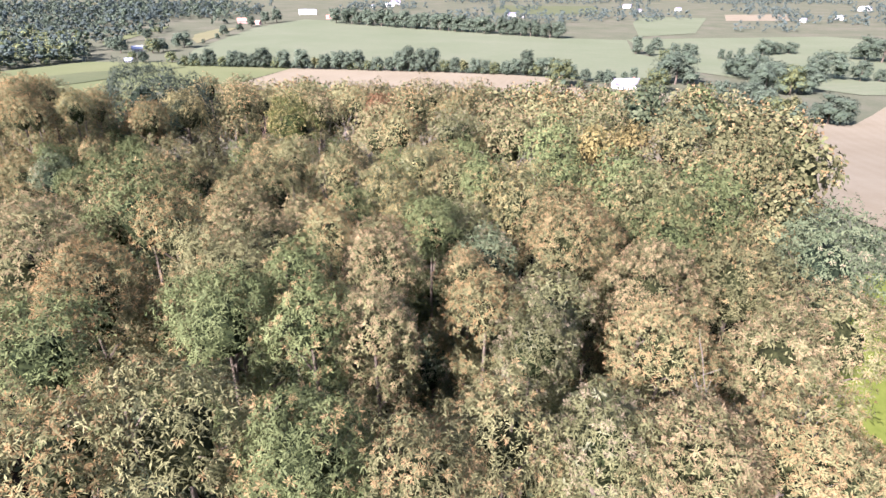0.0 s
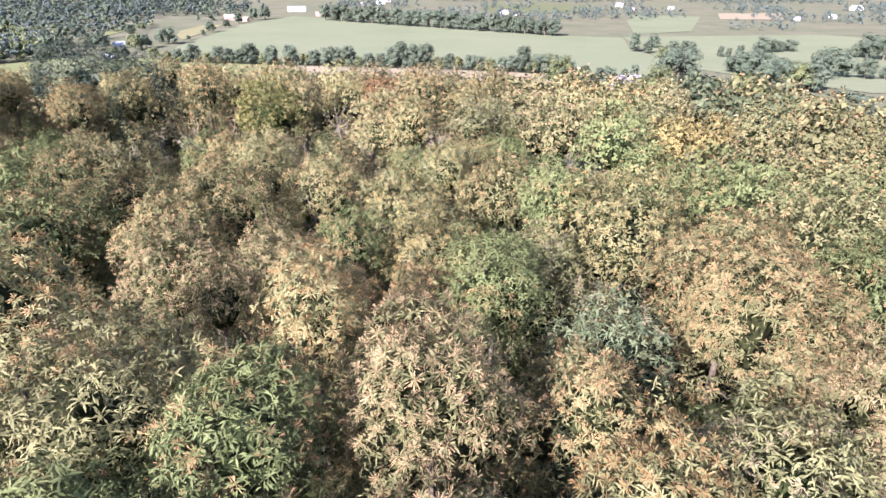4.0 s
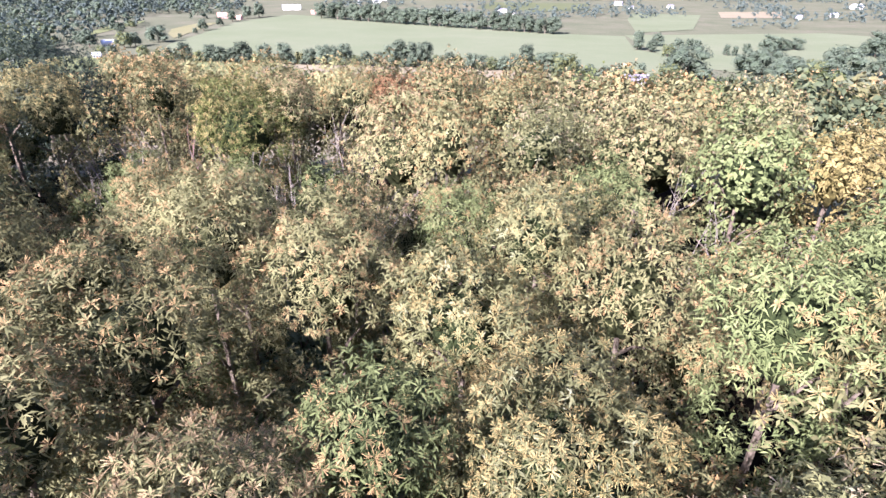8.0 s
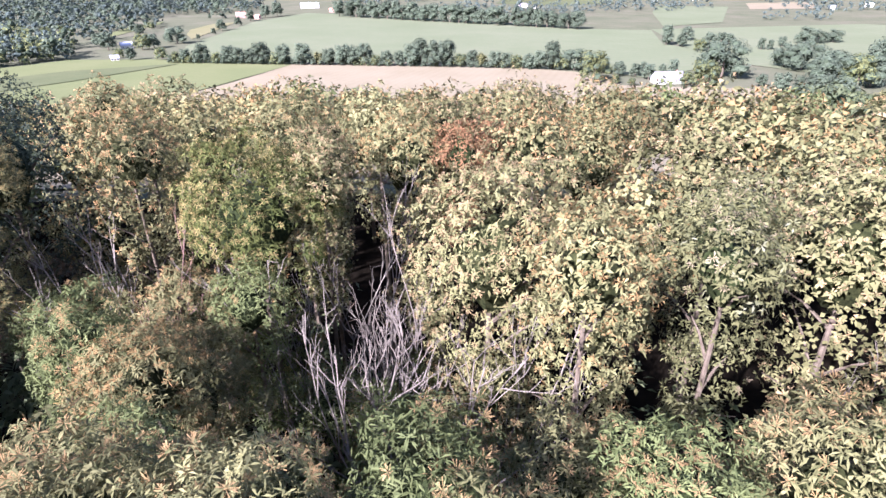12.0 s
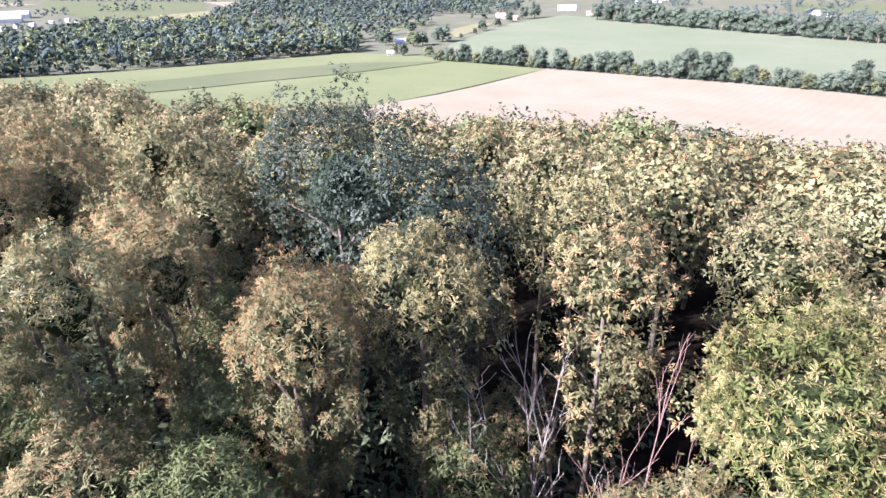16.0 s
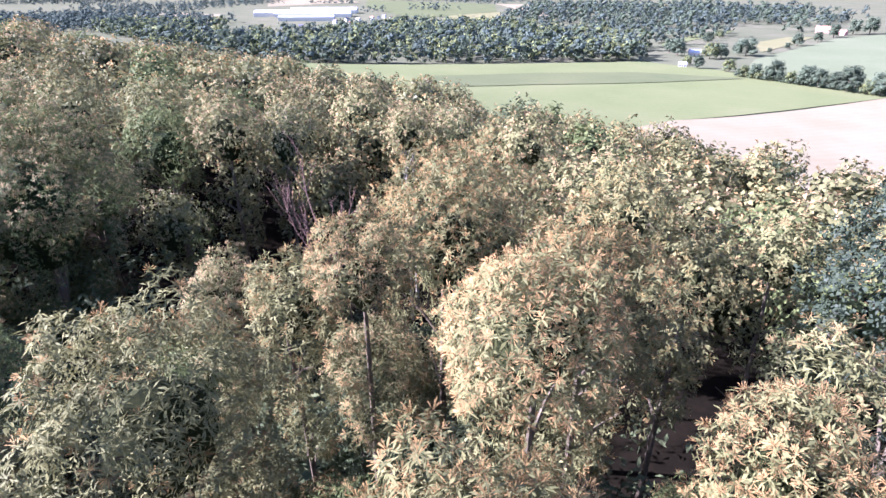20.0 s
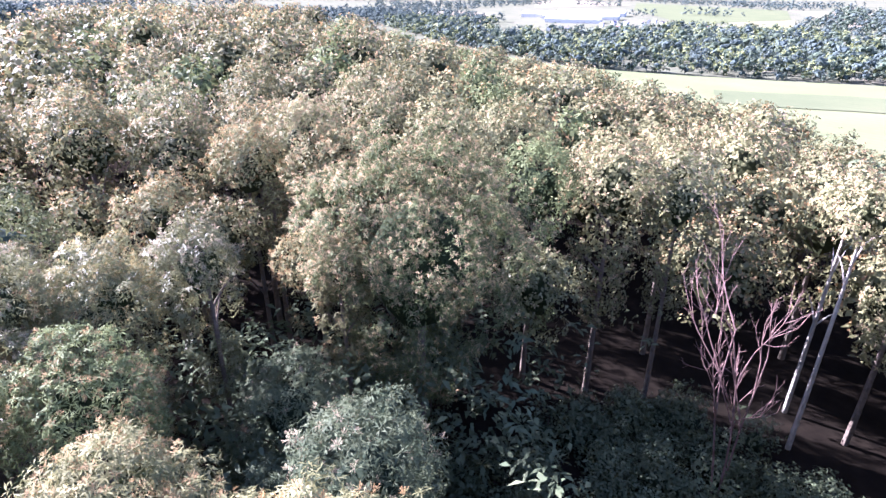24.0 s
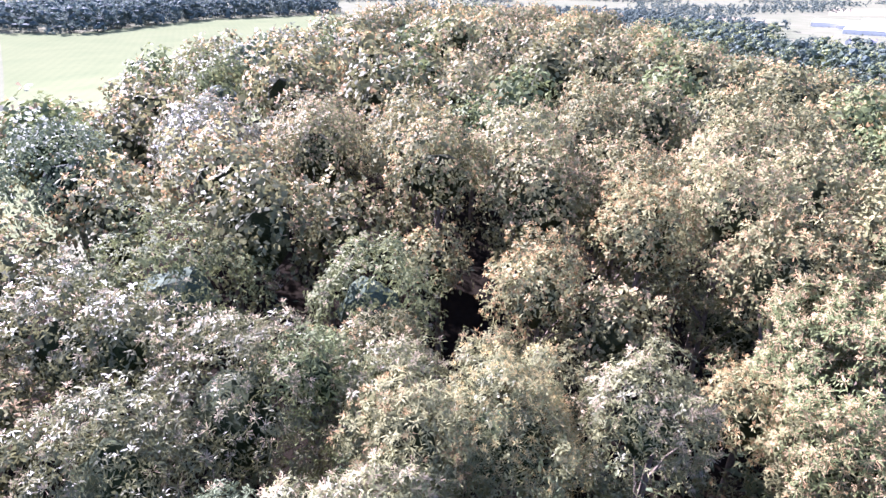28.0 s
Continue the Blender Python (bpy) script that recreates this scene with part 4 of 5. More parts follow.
def house(x, y, turn, length, width, eaves, wall, roof, label, openings=3, roof_rise=0.42, chimney=True, name="house"):
    """A gabled building: walls, two roof slopes with overhang, chimney, windows and a door on the long sides."""
    thing = new(name)
    thing.matrix_basis = pose(x, y, float(ground_z(x, y)) - 0.1, 0, 0, turn)
    tagged(thing, label, "house" if name == "house" else "building")
    ridge = eaves + width * roof_rise
    hl, hw = length / 2, width / 2
    bm = bmesh.new()
    v = [bm.verts.new(p) for p in ((-hl, -hw, 0), (-hl, hw, 0), (-hl, hw, eaves), (-hl, 0, ridge), (-hl, -hw, eaves))]
    bm.faces.new(v)
    g = bmesh.ops.extrude_face_region(bm, geom=bm.faces[:])
    bmesh.ops.translate(bm, vec=(length, 0, 0), verts=[e for e in g["geom"] if isinstance(e, bmesh.types.BMVert)])
    bmesh.ops.recalc_face_normals(bm, faces=bm.faces[:])
    part("wall", bm, wall, thing)
    bm = bmesh.new()
    o, th = 0.4, 0.25
    drop = o * (ridge - eaves) / hw
    prof = [(-hw - o, eaves - drop + 0.03), (0, ridge + 0.03), (hw + o, eaves - drop + 0.03), (hw + o, eaves - drop + th), (0, ridge + th), (-hw - o, eaves - drop + th)]
    a = [bm.verts.new((-hl - o, p, q)) for p, q in prof]
    bm.faces.new((a[0], a[1], a[4], a[5]))
    bm.faces.new((a[1], a[2], a[3], a[4]))
    g = bmesh.ops.extrude_face_region(bm, geom=bm.faces[:])
    bmesh.ops.translate(bm, vec=(length + 2 * o, 0, 0), verts=[e for e in g["geom"] if isinstance(e, bmesh.types.BMVert)])
    bmesh.ops.recalc_face_normals(bm, faces=bm.faces[:])
    top = part("roof", bm, roof, thing)
    if chimney:
        bm = bmesh.new()
        box(bm, hl * 0.6 - 0.35, hl * 0.6 + 0.35, -0.3, 0.3, ridge - 0.6, ridge + 1.0)
        part("chimney", bm, TILE, top)
    for s in (-1, 1):
        for i in range(openings):
            cx = -hl + length * (i + 0.5) / openings
            is_door = i == openings // 2
            bm = bmesh.new()
            box(bm, cx - 0.5, cx + 0.5, s * hw - 0.06, s * hw + 0.06, 0.05 if is_door else 0.9, 2.1)
            part("door" if is_door else "window", bm, BARK if is_door else PANE, thing)
    return thing

house(140, 441, 6, 19.1, 10.5, 3.0, WALL_WHITE, SLATE, "long white farmhouse with a dark slate roof", openings=5)
house(-346, 1034, 20, 17.5, 10.5, 4.5, WALL_PINK, TILE, "pink house with a clay roof among trees")
house(-313, 1013, -30, 9.5, 5.7, 4.0, WALL_PINK, TILE, "small pink-walled house by a field")
house(-339, 652, 35, 11.3, 6.8, 3.5, WALL_WHITE, SHEET_GREY, "barn with a pale grey roof among trees", chimney=False)
house(-306, 567, 30, 6.6, 5.0, 2.5, WALL_WHITE, SHEET_GREY, "small shed at a field edge", chimney=False)
house(-286, 1270, 15, 35.6, 14.2, 4.0, WALL_WHITE, SHEET_GREY, "low grey-roofed farm shed", chimney=False)
house(-216, 1147, 10, 15.0, 7.5, 4.0, WALL_PINK, TILE, "red-roofed farm building at the pasture end")
house(-864, 709, 20, 12.9, 9.0, 4.5, WALL_WHITE, SLATE, "small white village house")
house(-865, 732, 60, 9.4, 6.6, 4.5, WALL_WHITE, TILE, "small white village house")
house(-850, 693, 20, 6.3, 5.0, 4.5, WALL_WHITE, SLATE, "small white village house")
house(-1025, 656, 110, 8.6, 6.0, 4.5, WALL_WHITE, SLATE, "small white village house")
house(-1011, 672, 20, 8.6, 6.1, 4.5, WALL_WHITE, SLATE, "small white village house")
house(-1041, 739, -40, 8.2, 5.7, 4.5, WALL_WHITE, SLATE, "small white village house")
house(-1053, 761, 20, 7.3, 5.1, 4.5, WALL_WHITE, SLATE, "small white village house")
house(-989, 732, 110, 8.0, 5.6, 4.5, WALL_WHITE, SLATE, "small white village house")
house(-1029, 716, 20, 7.0, 5.0, 4.5, WALL_WHITE, TILE, "small white village house")
house(-940, 612, 60, 6.2, 5.0, 4.5, WALL_WHITE, TILE, "small white village house")
house(-748, 602, 110, 3.9, 5.0, 4.5, WALL_WHITE, SLATE, "small white village house")
house(-938, 484, -40, 7.8, 5.5, 4.5, WALL_WHITE, SLATE, "small white village house")
house(-940, 517, 60, 6.5, 5.0, 4.5, WALL_WHITE, SLATE, "small white village house")
house(-993, 612, 20, 7.2, 5.1, 4.5, WALL_WHITE, SLATE, "small white village house")
house(-1193, 679, 52, 157.2, 34.6, 7.0, WALL_WHITE, SHEET_ROOF, "very long white-roofed warehouse beside a village", chimney=False, roof_rise=0.12, openings=9, name='warehouse')
house(-1099, 613, 52, 104.9, 26.2, 7.0, WALL_WHITE, SHEET_GREY, "long grey-roofed warehouse beside a village", chimney=False, roof_rise=0.12, openings=9, name='warehouse')
house(-1290, 760, 52, 150.0, 40.0, 8.0, WALL_WHITE, SHEET_ROOF, "very long white-roofed warehouse beside a village", chimney=False, roof_rise=0.12, openings=9, name='warehouse')
house(-1265, 640, 52, 110.0, 36.0, 8.0, WALL_WHITE, SHEET_ROOF, "long white-roofed warehouse beside a village", chimney=False, roof_rise=0.12, openings=9, name='warehouse')
house(-135, 1701, 10, 25.2, 12.6, 5.0, WALL_WHITE, SLATE, "distant pale farm building", chimney=False)
house(-141, 1586, 10, 20.6, 10.3, 5.0, WALL_WHITE, SHEET_ROOF, "distant pale farm building", chimney=False)
house(-179, 1530, 70, 11.4, 5.7, 5.0, WALL_WHITE, SHEET_GREY, "distant pale farm building", chimney=False)
house(468, 1555, -40, 20.2, 10.1, 5.0, WALL_WHITE, SLATE, "distant pale farm building", chimney=False)
house(556, 1443, 10, 13.4, 6.7, 5.0, WALL_WHITE, SLATE, "distant pale farm building", chimney=False)
house(447, 1394, 10, 10.4, 5.2, 5.0, WALL_WHITE, SLATE, "distant pale farm building", chimney=False)
house(769, 1175, -40, 13.2, 6.6, 5.0, WALL_WHITE, SHEET_GREY, "distant pale farm building", chimney=False)
house(663, 1114, -40, 10.4, 5.2, 5.0, WALL_WHITE, SLATE, "distant pale farm building", chimney=False)
house(137, 1228, 10, 16.1, 8.0, 5.0, WALL_WHITE, SLATE, "distant pale farm building", chimney=False)
house(156, 1199, 70, 13.5, 6.7, 5.0, WALL_WHITE, SHEET_ROOF, "distant pale farm building", chimney=False)
house(1022, 1477, 10, 27.5, 13.7, 5.0, WALL_WHITE, SHEET_ROOF, "distant pale farm building", chimney=False)

# ---- the chestnut wood: the trees along the flight ----
tree(-50.7, 67.9, 2.11, 25.6, "orange")
tree(-9.5, 54.1, 1.75, 21.4, "olive")
tree(-44.7, 61.0, 1.75, 24.6, "brown")
tree(-42.9, 65.4, 1.96, 24.4, "mixed")
tree(-45.4, 70.1, 1.85, 23.5, "orange")
tree(-5.9, 21.4, 1.75, 24.6, "green")
tree(-3.7, 36.3, 1.75, 21.2, "orange")
tree(-14.5, 54.6, 2.20, 21.9, "olive")
tree(-7.2, 36.5, 1.75, 21.1, "orange")
tree(-56.8, 60.5, 3.07, 24.6, "dull")
tree(-10.7, 56.0, 1.75, 21.7, "green")
tree(-3.2, 22.5, 1.88, 23.8, "cream")
tree(-0.3, 53.4, 1.91, 21.6, "mixed")
tree(-47.3, 62.5, 2.22, 25.2, "brown")
tree(1.4, 38.3, 3.09, 22.0, "white")
tree(-10.6, 22.4, 2.73, 24.6, "green")
tree(-12.3, 36.8, 1.75, 21.4, "cream")
tree(-5.0, 56.7, 2.05, 20.6, "green")
tree(-17.6, 55.1, 1.75, 22.0, "olive")
tree(-42.6, 69.2, 1.75, 23.6, "brown")
tree(-61.3, 66.5, 1.75, 22.1, "dull")
tree(-33.6, 73.4, 2.78, 23.2, "yellow")
tree(-10.3, 39.9, 2.33, 21.4, "cream")
tree(-7.3, 25.5, 1.75, 24.9, "green")
tree(-38.6, 71.4, 2.54, 21.5, "orange")
tree(-0.9, 57.2, 2.24, 21.0, "olive")
tree(-68.3, 53.1, 2.77, 22.7, "dull")
tree(-3.4, 27.4, 2.29, 24.7, "cream")
tree(2.1, 25.1, 1.75, 23.0, "brown")
tree(-15.3, 39.0, 2.35, 21.8, "cream")
tree(-3.1, 42.8, 2.70, 21.6, "mixed")
tree(6.0, 41.3, 3.57, 23.7, "yellow")
tree(2.1, 57.3, 2.23, 21.6, "green")
tree(-7.6, 42.4, 1.75, 21.4, "green")
tree(-57.7, 67.5, 1.75, 24.5, "tan")
tree(-11.8, 27.0, 2.99, 25.2, "olive")
tree(-36.4, 78.6, 5.00, 24.9, "oak")
tree(-84.3, 31.9, 2.71, 21.4, "white")
tree(5.8, 26.1, 2.27, 22.9, "white")
tree(-88.7, 43.9, 2.94, 20.3, "mixed")
tree(-88.5, 48.6, 2.05, 21.4, "white")
tree(-88.0, 33.9, 3.74, 21.5, "white")
tree(-89.0, 39.8, 2.44, 20.8, "white")
tree(-0.8, 14.0, 2.07, 23.5, "olive")
tree(-4.8, 14.6, 2.50, 23.8, "green")
tree(1.4, 28.6, 1.75, 22.6, "tan")
tree(3.5, 44.9, 2.38, 23.3, "green")
tree(-16.9, 43.0, 2.60, 22.4, "olive")
tree(-45.7, 74.1, 1.75, 23.2, "olive")
tree(-5.0, 65.2, 2.55, 22.4, "brown")
tree(-51.3, 71.0, 2.26, 25.5, "brown")
dead_tree(-12.9, 67.0, 2.4, 18.4, stems=3)
tree(2.3, 16.6, 2.29, 23.2, "olive")
tree(-10.0, 15.8, 2.96, 24.3, "olive")
tree(-8.0, 71.9, 4.44, 22.0, "cream")
tree(6.3, 15.9, 2.32, 23.1, "white")
tree(-60.7, 73.4, 3.20, 24.7, "brown")
tree(-15.0, 46.5, 3.00, 22.6, "olive")
tree(-7.1, 31.9, 1.75, 24.3, "brown")
tree(9.6, 15.0, 2.58, 23.0, "cream")
tree(-67.7, 63.9, 2.16, 16.5, "green", 6.0)
tree(-13.0, 13.8, 2.38, 24.4, "brown")
tree(-5.0, 48.6, 2.62, 21.8, "mixed")
tree(2.8, 31.7, 1.75, 22.8, "dark")
tree(0.3, 66.0, 2.17, 22.2, "white")
tree(-23.0, 70.3, 3.44, 17.1, "olive", 6.0)
tree(-83.1, 40.1, 3.46, 20.3, "white")
tree(-16.2, 30.4, 2.07, 25.2, "brown")
tree(1.0, 49.5, 2.56, 22.4, "olive")
tree(-10.0, 50.1, 2.37, 22.3, "olive")
tree(-44.5, 83.7, 5.40, 26.0, "oak")
tree(-0.9, 35.2, 2.28, 23.2, "green")
tree(12.7, 30.2, 3.37, 22.3, "cream")
tree(8.3, 34.2, 3.38, 23.9, "tan")
tree(-65.2, 65.2, 1.75, 21.1, "cream")
tree(-16.8, 74.6, 1.75, 21.8, "cream")
dead_tree(-8.6, 67.6, 2.2, 18.6, stems=4)
tree(14.0, 16.1, 2.45, 22.9, "tan")
tree(-2.4, 50.9, 1.75, 22.4, "mixed")
tree(-55.8, 80.3, 1.97, 23.7, "yellow")
tree(-96.9, 36.8, 3.48, 21.2, "feathery")
dead_tree(-16.0, 73.3, 1.5, 19.0)
dead_tree(11.9, 16.5, 1.51, 22.5)
# four low trees added to keep the sun off the clearing floor
tree(-86.5, 52.0, 3.2, 13.5, "dark", 6.0)
tree(-83.0, 55.5, 2.8, 12.0, "dark", 5.0)
tree(-80.0, 52.0, 2.8, 12.5, "dark", 6.0)
tree(-77.5, 56.0, 2.4, 10.5, "dark", 5.0)
tree(-91.0, 60.6, 7.2, 24.4, "bright", 9.0)
dead_tree(-18.3, 70.9, 1.1, 15.0)
tree(-90.8, 25.2, 3.07, 21.7, "white")
tree(-26.7, 75.6, 2.18, 23.4, "orange")
tree(4.5, 22.4, 2.07, 23.0, "white")
tree(10.2, 49.1, 3.11, 23.0, "green")
tree(-36.3, 68.8, 2.21, 22.9, "brown")
dead_tree(-13.9, 74.2, 1.1, 19.0)
tree(-14.4, 51.7, 2.36, 22.8, "olive")
dead_tree(-13.2, 68.0, 2.4, 18.6, stems=3)
dead_tree(-27.4, 73.2, 2.6, 21.0, stems=4)
tree(-16.7, 18.8, 2.40, 24.8, "green")
tree(-96.2, 26.8, 4.62, 21.7, "feathery")
tree(10.8, 22.5, 2.47, 22.8, "tan")
tree(-98.2, 56.8, 3.31, 23.1, "tan")
tree(-100.5, 45.4, 2.56, 20.3, "brown")
tree(-19.8, 73.4, 3.9, 22.6, "lime")
tree(-101.3, 50.7, 2.74, 22.8, "brown")
tree(-53.2, 81.2, 2.46, 21.8, "yellow")
dead_tree(9.1, 65.2, 1.48, 18.0)
tree(9.2, 71.3, 4.20, 21.7, "cream")
tree(16.5, 22.2, 2.40, 22.5, "cream")
tree(-17.4, 23.8, 2.72, 25.0, "brown")
tree(16.5, 36.4, 3.34, 23.0, "green")
tree(-20.0, 83.3, 3.05, 22.6, "olive")
tree(-12.9, 82.6, 3.05, 21.9, "brown")
tree(-9.2, 80.5, 1.75, 21.7, "rust")
tree(-50.5, 84.9, 1.84, 21.9, "olive")
tree(-4.9, 81.2, 3.10, 22.1, "orange")
dead_tree(-16.7, 71.2, 1.1, 16.0)
tree(-29.5, 82.3, 2.72, 22.7, "yellow")
tree(-107.4, 45.4, 3.92, 23.3, "cream")
tree(20.9, 24.3, 2.69, 22.6, "cream")
tree(17.1, 42.1, 4.43, 23.4, "olive")
dead_tree(-24.4, 72.7, 1.71, 19.0, REDWOOD, "bare dead tree with reddish twigs at a clearing")
tree(-97.5, 45.0, 2.25, 20.3, "brown")
tree(-10.6, 86.7, 2.95, 22.3, "cream")
tree(-22.7, 26.9, 3.48, 25.5, "cream")
tree(-68.8, 88.3, 2.10, 23.1, "cream")
tree(-109.8, 38.6, 3.68, 24.3, "tan")
tree(-39.2, 95.5, 2.19, 21.7, "tan")
tree(-101.7, 54.9, 2.74, 24.2, "cream")
tree(-25.4, 44.0, 4.48, 23.6, "green")
tree(-15.4, 91.0, 3.40, 21.6, "olive")
tree(19.5, 32.2, 3.62, 22.5, "olive")
tree(-108.9, 62.0, 3.30, 23.8, "cream")
tree(-95.4, 76.8, 3.70, 22.2, "cream")
tree(12.3, 63.3, 3.31, 22.7, "green")
dead_tree(10.0, 61.8, 1.82, 18.0)
dead_tree(-83.4, 80.8, 2.23, 19.5, REDWOOD, "bare dead tree with reddish twigs at a clearing")
tree(-24.2, 50.9, 4.66, 22.9, "olive")
tree(17.5, 63.2, 2.33, 21.5, "gold")
dead_tree(19.6, 60.7, 2.2, 18.0)
tree(-108.1, 11.6, 4.89, 23.2, "dark")
tree(-117.1, 27.4, 4.23, 23.1, "cream")
tree(-78.6, 95.4, 2.75, 20.0, "brown")
tree(-93.1, 81.3, 2.77, 20.5, "white")
tree(-112.8, 44.0, 4.42, 24.2, "cream")
tree(-117.4, 18.0, 5.04, 23.4, "grey")
tree(-100.0, 86.0, 3.88, 20.6, "cream")
tree(-3.1, 101.6, 4.46, 20.3, "cream")
tree(-85.6, 96.4, 3.74, 19.9, "cream")
tree(-105.1, 66.3, 4.00, 23.7, "olive")
tree(4.7, 98.9, 4.00, 20.3, "brown")
tree(-126.4, 51.0, 4.36, 23.5, "olive")
tree(-90.0, 94.3, 2.61, 19.7, "cream", 1.6, "slender cream-flowered chestnut tree with a pale bare trunk", BIRCH)
tree(-117.2, 35.4, 4.48, 24.1, "yellow")
tree(35.0, 45.8, 6.20, 18.4, "dark", 6.0)
tree(31.6, 75.0, 4.37, 20.8, "olive")
tree(23.3, 80.0, 3.24, 21.4, "cream")
tree(-104.5, 97.3, 4.42, 20.1, "cream")
tree(-133.2, 81.5, 6.12, 19.5, "green")
tree(-141.4, 6.1, 7.00, 24.1, "feather")
tree(-146.9, 69.7, 5.99, 19.9, "cream")
tree(19.9, 75.1, 4.30, 20.0, "white")
tree(23.8, 69.8, 2.71, 20.2, "gold")
tree(-17.0, 77.4, 1.75, 22.0, "cream")
tree(2.4, 71.0, 2.78, 21.2, "white")
tree(-6.7, 90.2, 2.08, 19.7, "rust")
tree(-33.5, 94.0, 3.36, 21.6, "cream")
tree(-24.7, 111.0, 5.33, 17.6, "olive")
tree(-13.5, 123.5, 5.56, 14.8, "olive")
tree(5.8, 142.0, 6.72, 10.7, "olive")
tree(19.6, 143.2, 6.22, 10.2, "brown")
tree(1.6, 93.3, 4.28, 18.9, "brown")
tree(-60.8, 86.5, 4.26, 22.5, "cream")
tree(-29.0, 89.4, 2.80, 21.4, "yellow")
tree(-115.5, 122.7, 7.28, 13.2, "olive")
tree(-21.6, 126.3, 4.33, 14.5, "brown")
tree(-63.0, 77.9, 4.00, 23.5, "orange")
tree(-97.6, 101.8, 5.11, 17.3, "cream")
tree(-105.5, 134.2, 9.44, 10.3, "olive")
tree(-94.9, 144.1, 6.63, 8.5, "olive")
tree(-112.3, 75.7, 4.62, 21.4, "olive")
tree(-138.6, 109.4, 6.57, 16.1, "cream")
tree(-126.4, 68.3, 5.97, 22.3, "olive")
tree(-80.4, 134.1, 5.11, 9.7, "olive")
tree(-98.0, 71.8, 3.91, 21.4, "green")
tree(-102.7, 140.1, 5.30, 9.3, "olive")
tree(-110.8, 51.0, 4.31, 23.0, "cream")
tree(-130.7, 56.7, 4.95, 23.6, "cream")
tree(-137.3, 70.5, 5.38, 22.4, "olive")
tree(-119.8, 61.3, 3.84, 23.1, "cream")
tree(-109.4, 55.7, 2.48, 23.4, "cream")
tree(-127.2, 32.8, 4.57, 22.6, "brown")
tree(-127.6, 23.0, 4.76, 22.3, "cream")
tree(-136.3, 51.6, 5.06, 24.1, "olive")
tree(-145.7, 38.3, 5.53, 23.7, "cream")
tree(-157.2, 23.0, 6.91, 23.3, "cream")
tree(27.9, 36.3, 3.94, 22.3, "dark")
tree(35.8, 63.4, 4.82, 20.8, "olive")
tree(-28.3, 35.3, 2.11, 23.6, "cream")
tree(16.4, 48.6, 4.53, 22.1, "green")
tree(22.7, 44.1, 3.72, 22.2, "green")
tree(-123.5, 25.6, 4.63, 21.9, "cream")
tree(-106.2, 51.9, 3.13, 22.9, "brown")
tree(-134.6, 65.7, 4.24, 23.0, "olive")
tree(-159.4, 37.9, 6.48, 23.5, "cream")
tree(-164.6, 50.6, 6.34, 23.1, "olive")
tree(-89.4, 29.1, 2.14, 21.3, "white")
tree(-197.6, -5.3, 7.84, 22.0, "grey")
tree(-13.2, 67.6, 1.75, 12.6, "green", 5.0)
tree(-10.3, 67.0, 1.75, 12.0, "olive", 5.0)
tree(-15.9, 68.8, 1.75, 13.2, "green", 5.0)
tree(-8.0, 69.6, 1.75, 13.0, "olive", 5.0)
tree(-12.0, 70.8, 1.75, 11.6, "green", 5.0)
tree(-86.0, 90.5, 2.30, 20.3, "cream", 1.6, "slender cream-flowered chestnut tree with a pale bare trunk", BIRCH)


# ---- the rest of the wood, between and behind the trees above ----
standing = [o for o in scene.objects if o.parent is None and o.get("group") in ("trees of the wood", "dead trees of the wood")]
taken = np.array(crowns)
fill_rng = random.Random(21)
spots = []
for _ in range(14000):
    x, y = fill_rng.uniform(-270, 64), fill_rng.uniform(-48, 164)
    if not inside(np.array(x), np.array(y), WOOD) or (y < -6 and -80 < x and fill_rng.random() < 0.6):
        continue
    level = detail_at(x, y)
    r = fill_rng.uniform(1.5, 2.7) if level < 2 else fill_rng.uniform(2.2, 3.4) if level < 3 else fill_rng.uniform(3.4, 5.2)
    if any(math.hypot(x - a, y - b) < c + r * 0.6 for a, b, c in CLEARINGS):
        continue
    if (np.hypot(taken[:, 0] - x, taken[:, 1] - y) - (0.55 if level < 2 else 0.75) * (taken[:, 2] + r)).min() < 0:
        continue
    if any(math.hypot(x - a, y - b) < (r + c) * (0.6 if at_clearing(x, y) else 0.8) for a, b, c in spots):
        continue
    spots.append((x, y, r))
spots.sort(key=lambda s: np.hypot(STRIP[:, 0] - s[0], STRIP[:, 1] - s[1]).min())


def rise(x, y):
    """The wood's tallest growth stands on the far slope east of the oaks and on the western crest."""
    west = 5.0 * min(1.0, max(0.0, (-112 - x) / 40)) * min(1.0, max(0.3, (105 - y) / 40)) * min(1.0, max(0.2, (y + 8) / 20))
    return west + 3.6 * min(1.0, max(0.0, (x + 75) / 40)) * min(1.0, max(0.0, (y - 72) / 15)) * min(1.0, max(0.0, (172 - y) / 30))


def mixed_kind(low=False):
    u = fill_rng.random()
    if low:
        return "green" if u < 0.42 else "olive" if u < 0.76 else "dark" if u < 0.9 else "brown"
    return "olive" if u < 0.26 else "brown" if u < 0.48 else "cream" if u < 0.70 else "tan" if u < 0.80 else "green" if u < 0.90 else "white" if u < 0.96 else "dark"


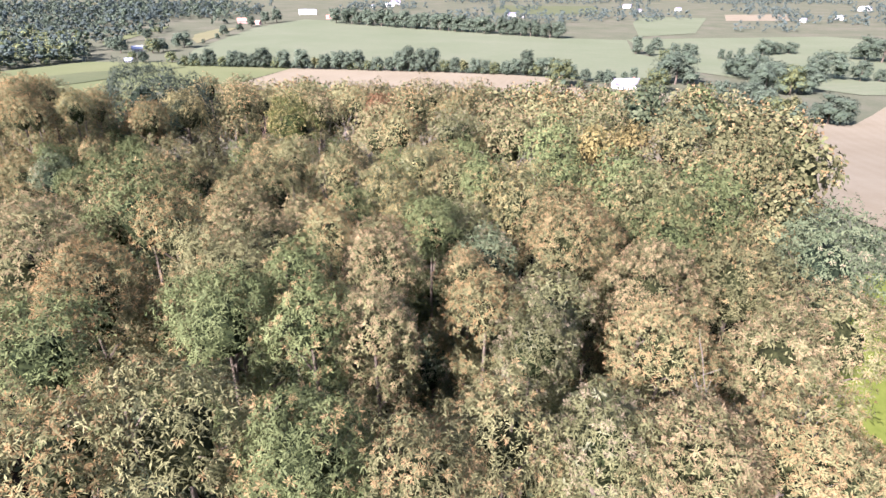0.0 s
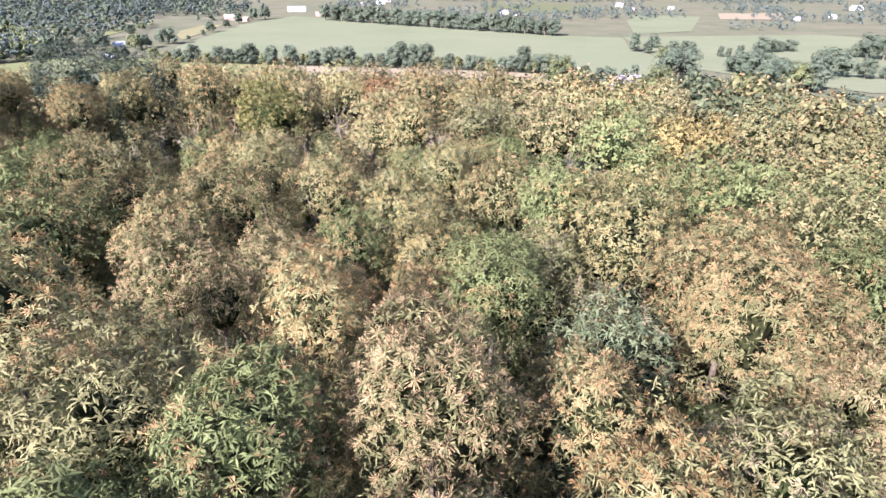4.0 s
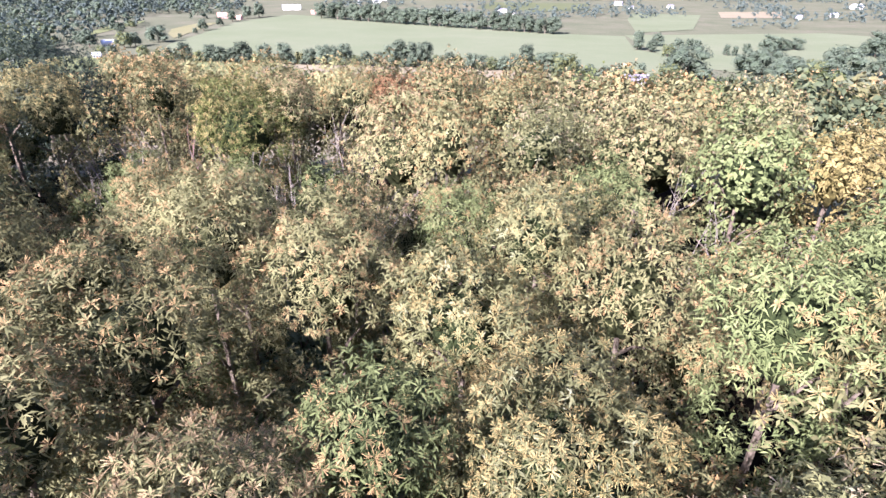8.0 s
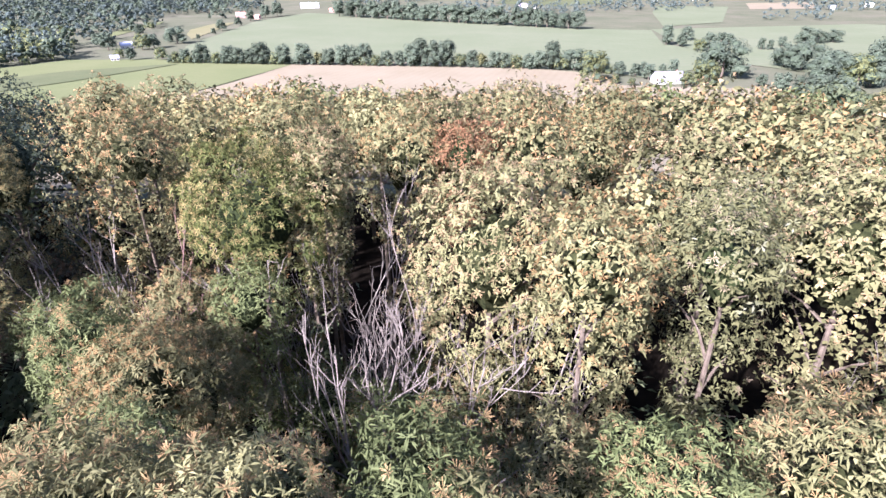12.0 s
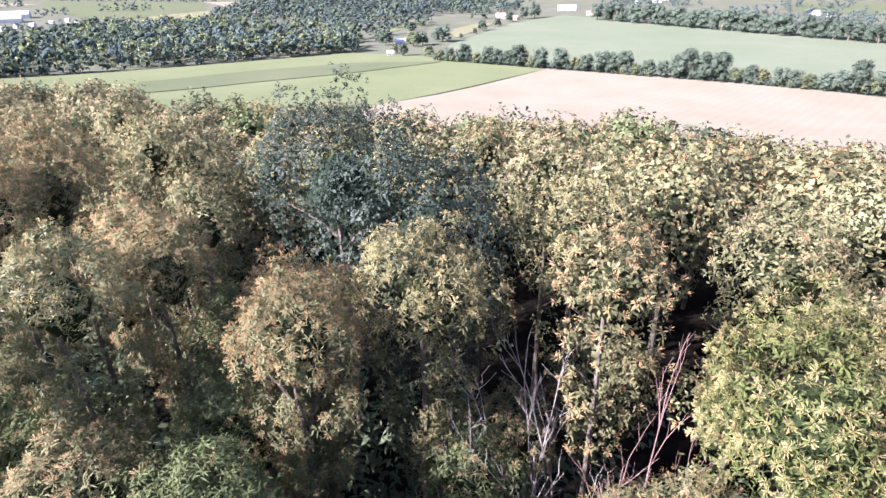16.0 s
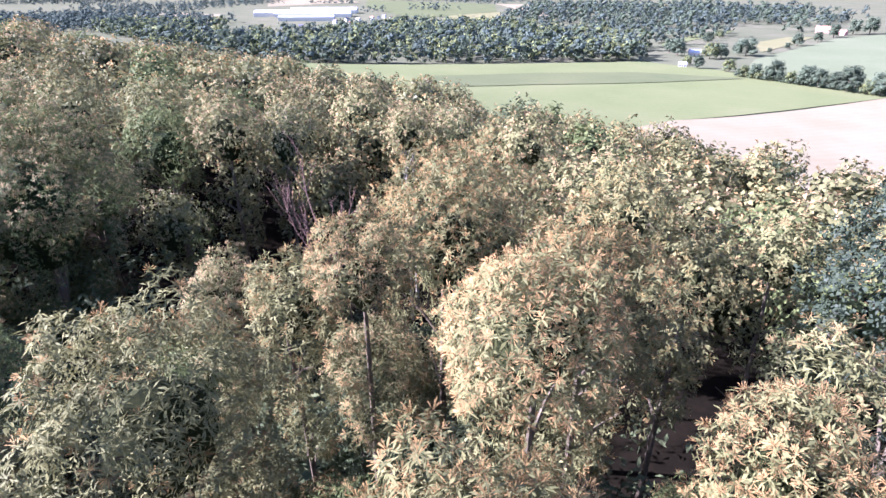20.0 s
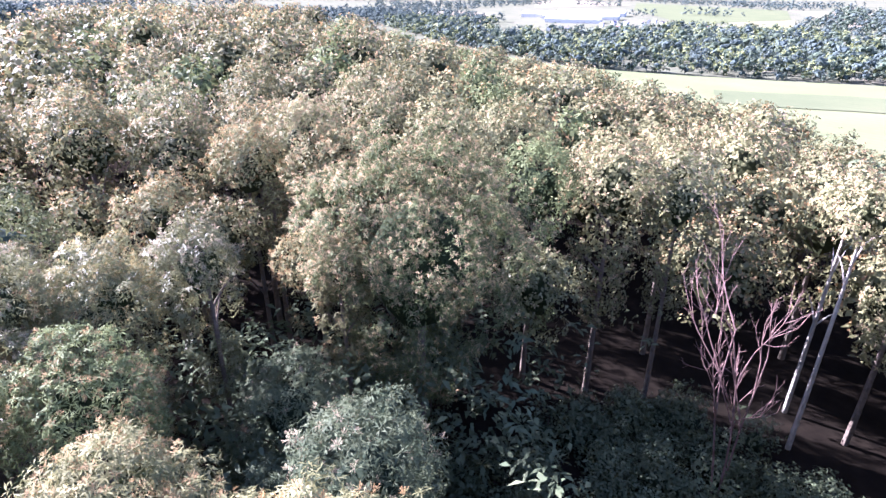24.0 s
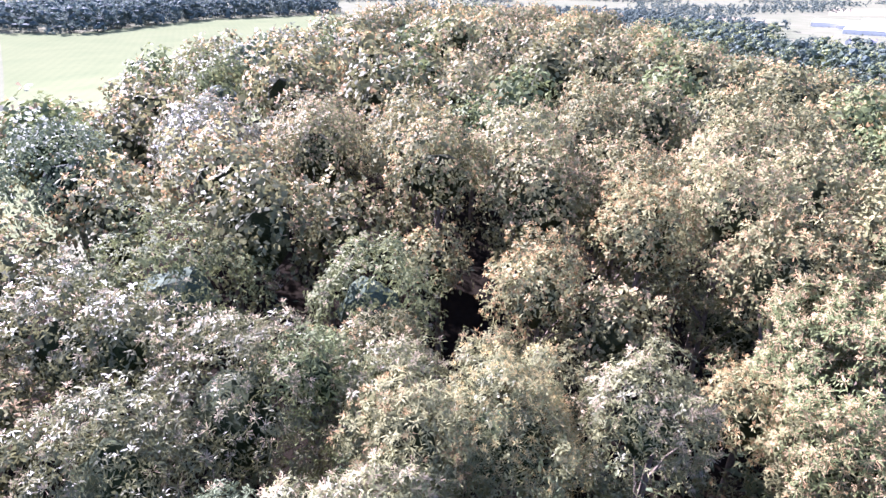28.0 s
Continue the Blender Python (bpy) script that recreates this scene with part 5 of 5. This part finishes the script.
single = 300 - len(standing)
for x, y, r in spots[:single]:
    # fillers sunward of a clearing are made taller to throw shade into it
    shading = any(math.hypot(x - a, y - b) < c + 12 and (x - a) * 0.64 + (y - b) * 0.77 < -0.5 * c for a, b, c in CLEARINGS if c > 3.6)
    tree(x, y, r * 1.08, float(ground_z(x, y)) + (fill_rng.uniform(18.5, 20.5) if shading else fill_rng.uniform(15.0, 18.3) if detail_at(x, y) < 2 else fill_rng.uniform(16.3, 19.3) + rise(x, y)), mixed_kind(detail_at(x, y) < 2))
rest = {}
for i, (x, y, r) in enumerate(spots[single:]):
    kind = mixed_kind()
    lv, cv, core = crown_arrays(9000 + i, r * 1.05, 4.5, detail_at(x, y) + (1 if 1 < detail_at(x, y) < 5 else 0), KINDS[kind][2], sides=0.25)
    off = np.array([x, y, float(ground_z(x, y)) + (fill_rng.uniform(18.0, 21.8) + rise(x, y) if detail_at(x, y) > 2 else fill_rng.uniform(15.5, 18.8))])
    leaves, cats, cores = rest.setdefault(kind, ([], [], []))
    leaves.append(shifted(lv, off))
    cores.append((core[0] + off, core[1]))
    if cv is not None:
        cats.append(shifted(cv, off))
for kind, (leaves, cats, cores) in rest.items():
    far_wood = tagged(new("wood_canopy", crown_mesh("wood_canopy", np.concatenate(leaves), joined(cores), KINDS[kind][0])), "canopy of the wood's farther trees, " + KINDS[kind][3], "woodland", kind="stuff")
    if cats:
        v = np.concatenate(cats)
        tagged(part_of("blossom", mesh_of("blossom", v, tris_for(v), CATKIN[KINDS[kind][1]]), far_wood), kind="stuff")


# ---- undergrowth of the clearings ----
def shrub(x, y, r, h):
    tree_count[0] += 1
    seed = tree_count[0] * 13 + 5
    thing = new("shrub")
    thing.location = (x, y, float(ground_z(x, y)))
    tagged(thing, "dark green leafy shrub in the shade of a clearing", "shrub", "shrubs of the clearings")
    lv, _, core = crown_arrays(seed, r, h - r - 0.4, 3, 0.0, sides=0.5)
    lift = np.array([0, 0, h])
    tagged(part_of("crown", crown_mesh("crown", shifted(lv, lift), (core[0] + lift, core[1]), "dark"), thing), kind="stuff")
    part_of("trunk", mesh_of("trunk", *tube([(0, 0, -0.2), (0.05, 0, h * 0.4), (0, 0.05, h * 0.7)], [0.07, 0.05, 0.02], 5), BARK), thing)


# row of tall shrubs added on the sunward rim to block low sun
for k in range(26):
    q = k / 25
    shrub(-98 + 20 * q + fill_rng.uniform(-2.5, 2.5), 63 - 15 * q + fill_rng.uniform(-2.5, 2.5), fill_rng.uniform(1.9, 2.7), fill_rng.uniform(6.0, 9.5))
# set thickly to cover sun streaks on the floor
for a, b, c in CLEARINGS:
    for _ in range(int(c * c * (0.9 if c > 4.5 else 0.5))):
        q, w = fill_rng.uniform(0, 6.28), c * 1.15 * math.sqrt(fill_rng.random())
        shrub(a + math.cos(q) * w, b + math.sin(q) * w, fill_rng.uniform(1.0, 1.9), fill_rng.uniform(2.0, 4.2))


# ---- low growth under the canopy ----
# loose leaf sprays added to darken the floor seen through canopy gaps
low_rng = np.random.default_rng(77)
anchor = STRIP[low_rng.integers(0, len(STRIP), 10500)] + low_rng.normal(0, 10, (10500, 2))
anchor = anchor[[not any(math.hypot(p - a, q - b) < c - 2 for a, b, c in CLEARINGS if c > 5) for p, q in anchor]]
low_at = np.column_stack([anchor, ground_z(anchor[:, 0], anchor[:, 1]) + low_rng.uniform(0.8, 10.5, len(anchor))])
low_leaves = blades(low_rng, low_at, unit(low_rng.normal(0, 0.5, (len(anchor), 3)) + [0, 0, 1]), 10, 0.75, 0.30, (-0.4, 0.6), 0.25, 0.6, 0.6)
tagged(new("undergrowth", mesh_of("undergrowth", low_leaves, quads_for(low_leaves), LEAF["dark"])), "dark green leafy undergrowth beneath the chestnut canopy", "undergrowth", kind="stuff")
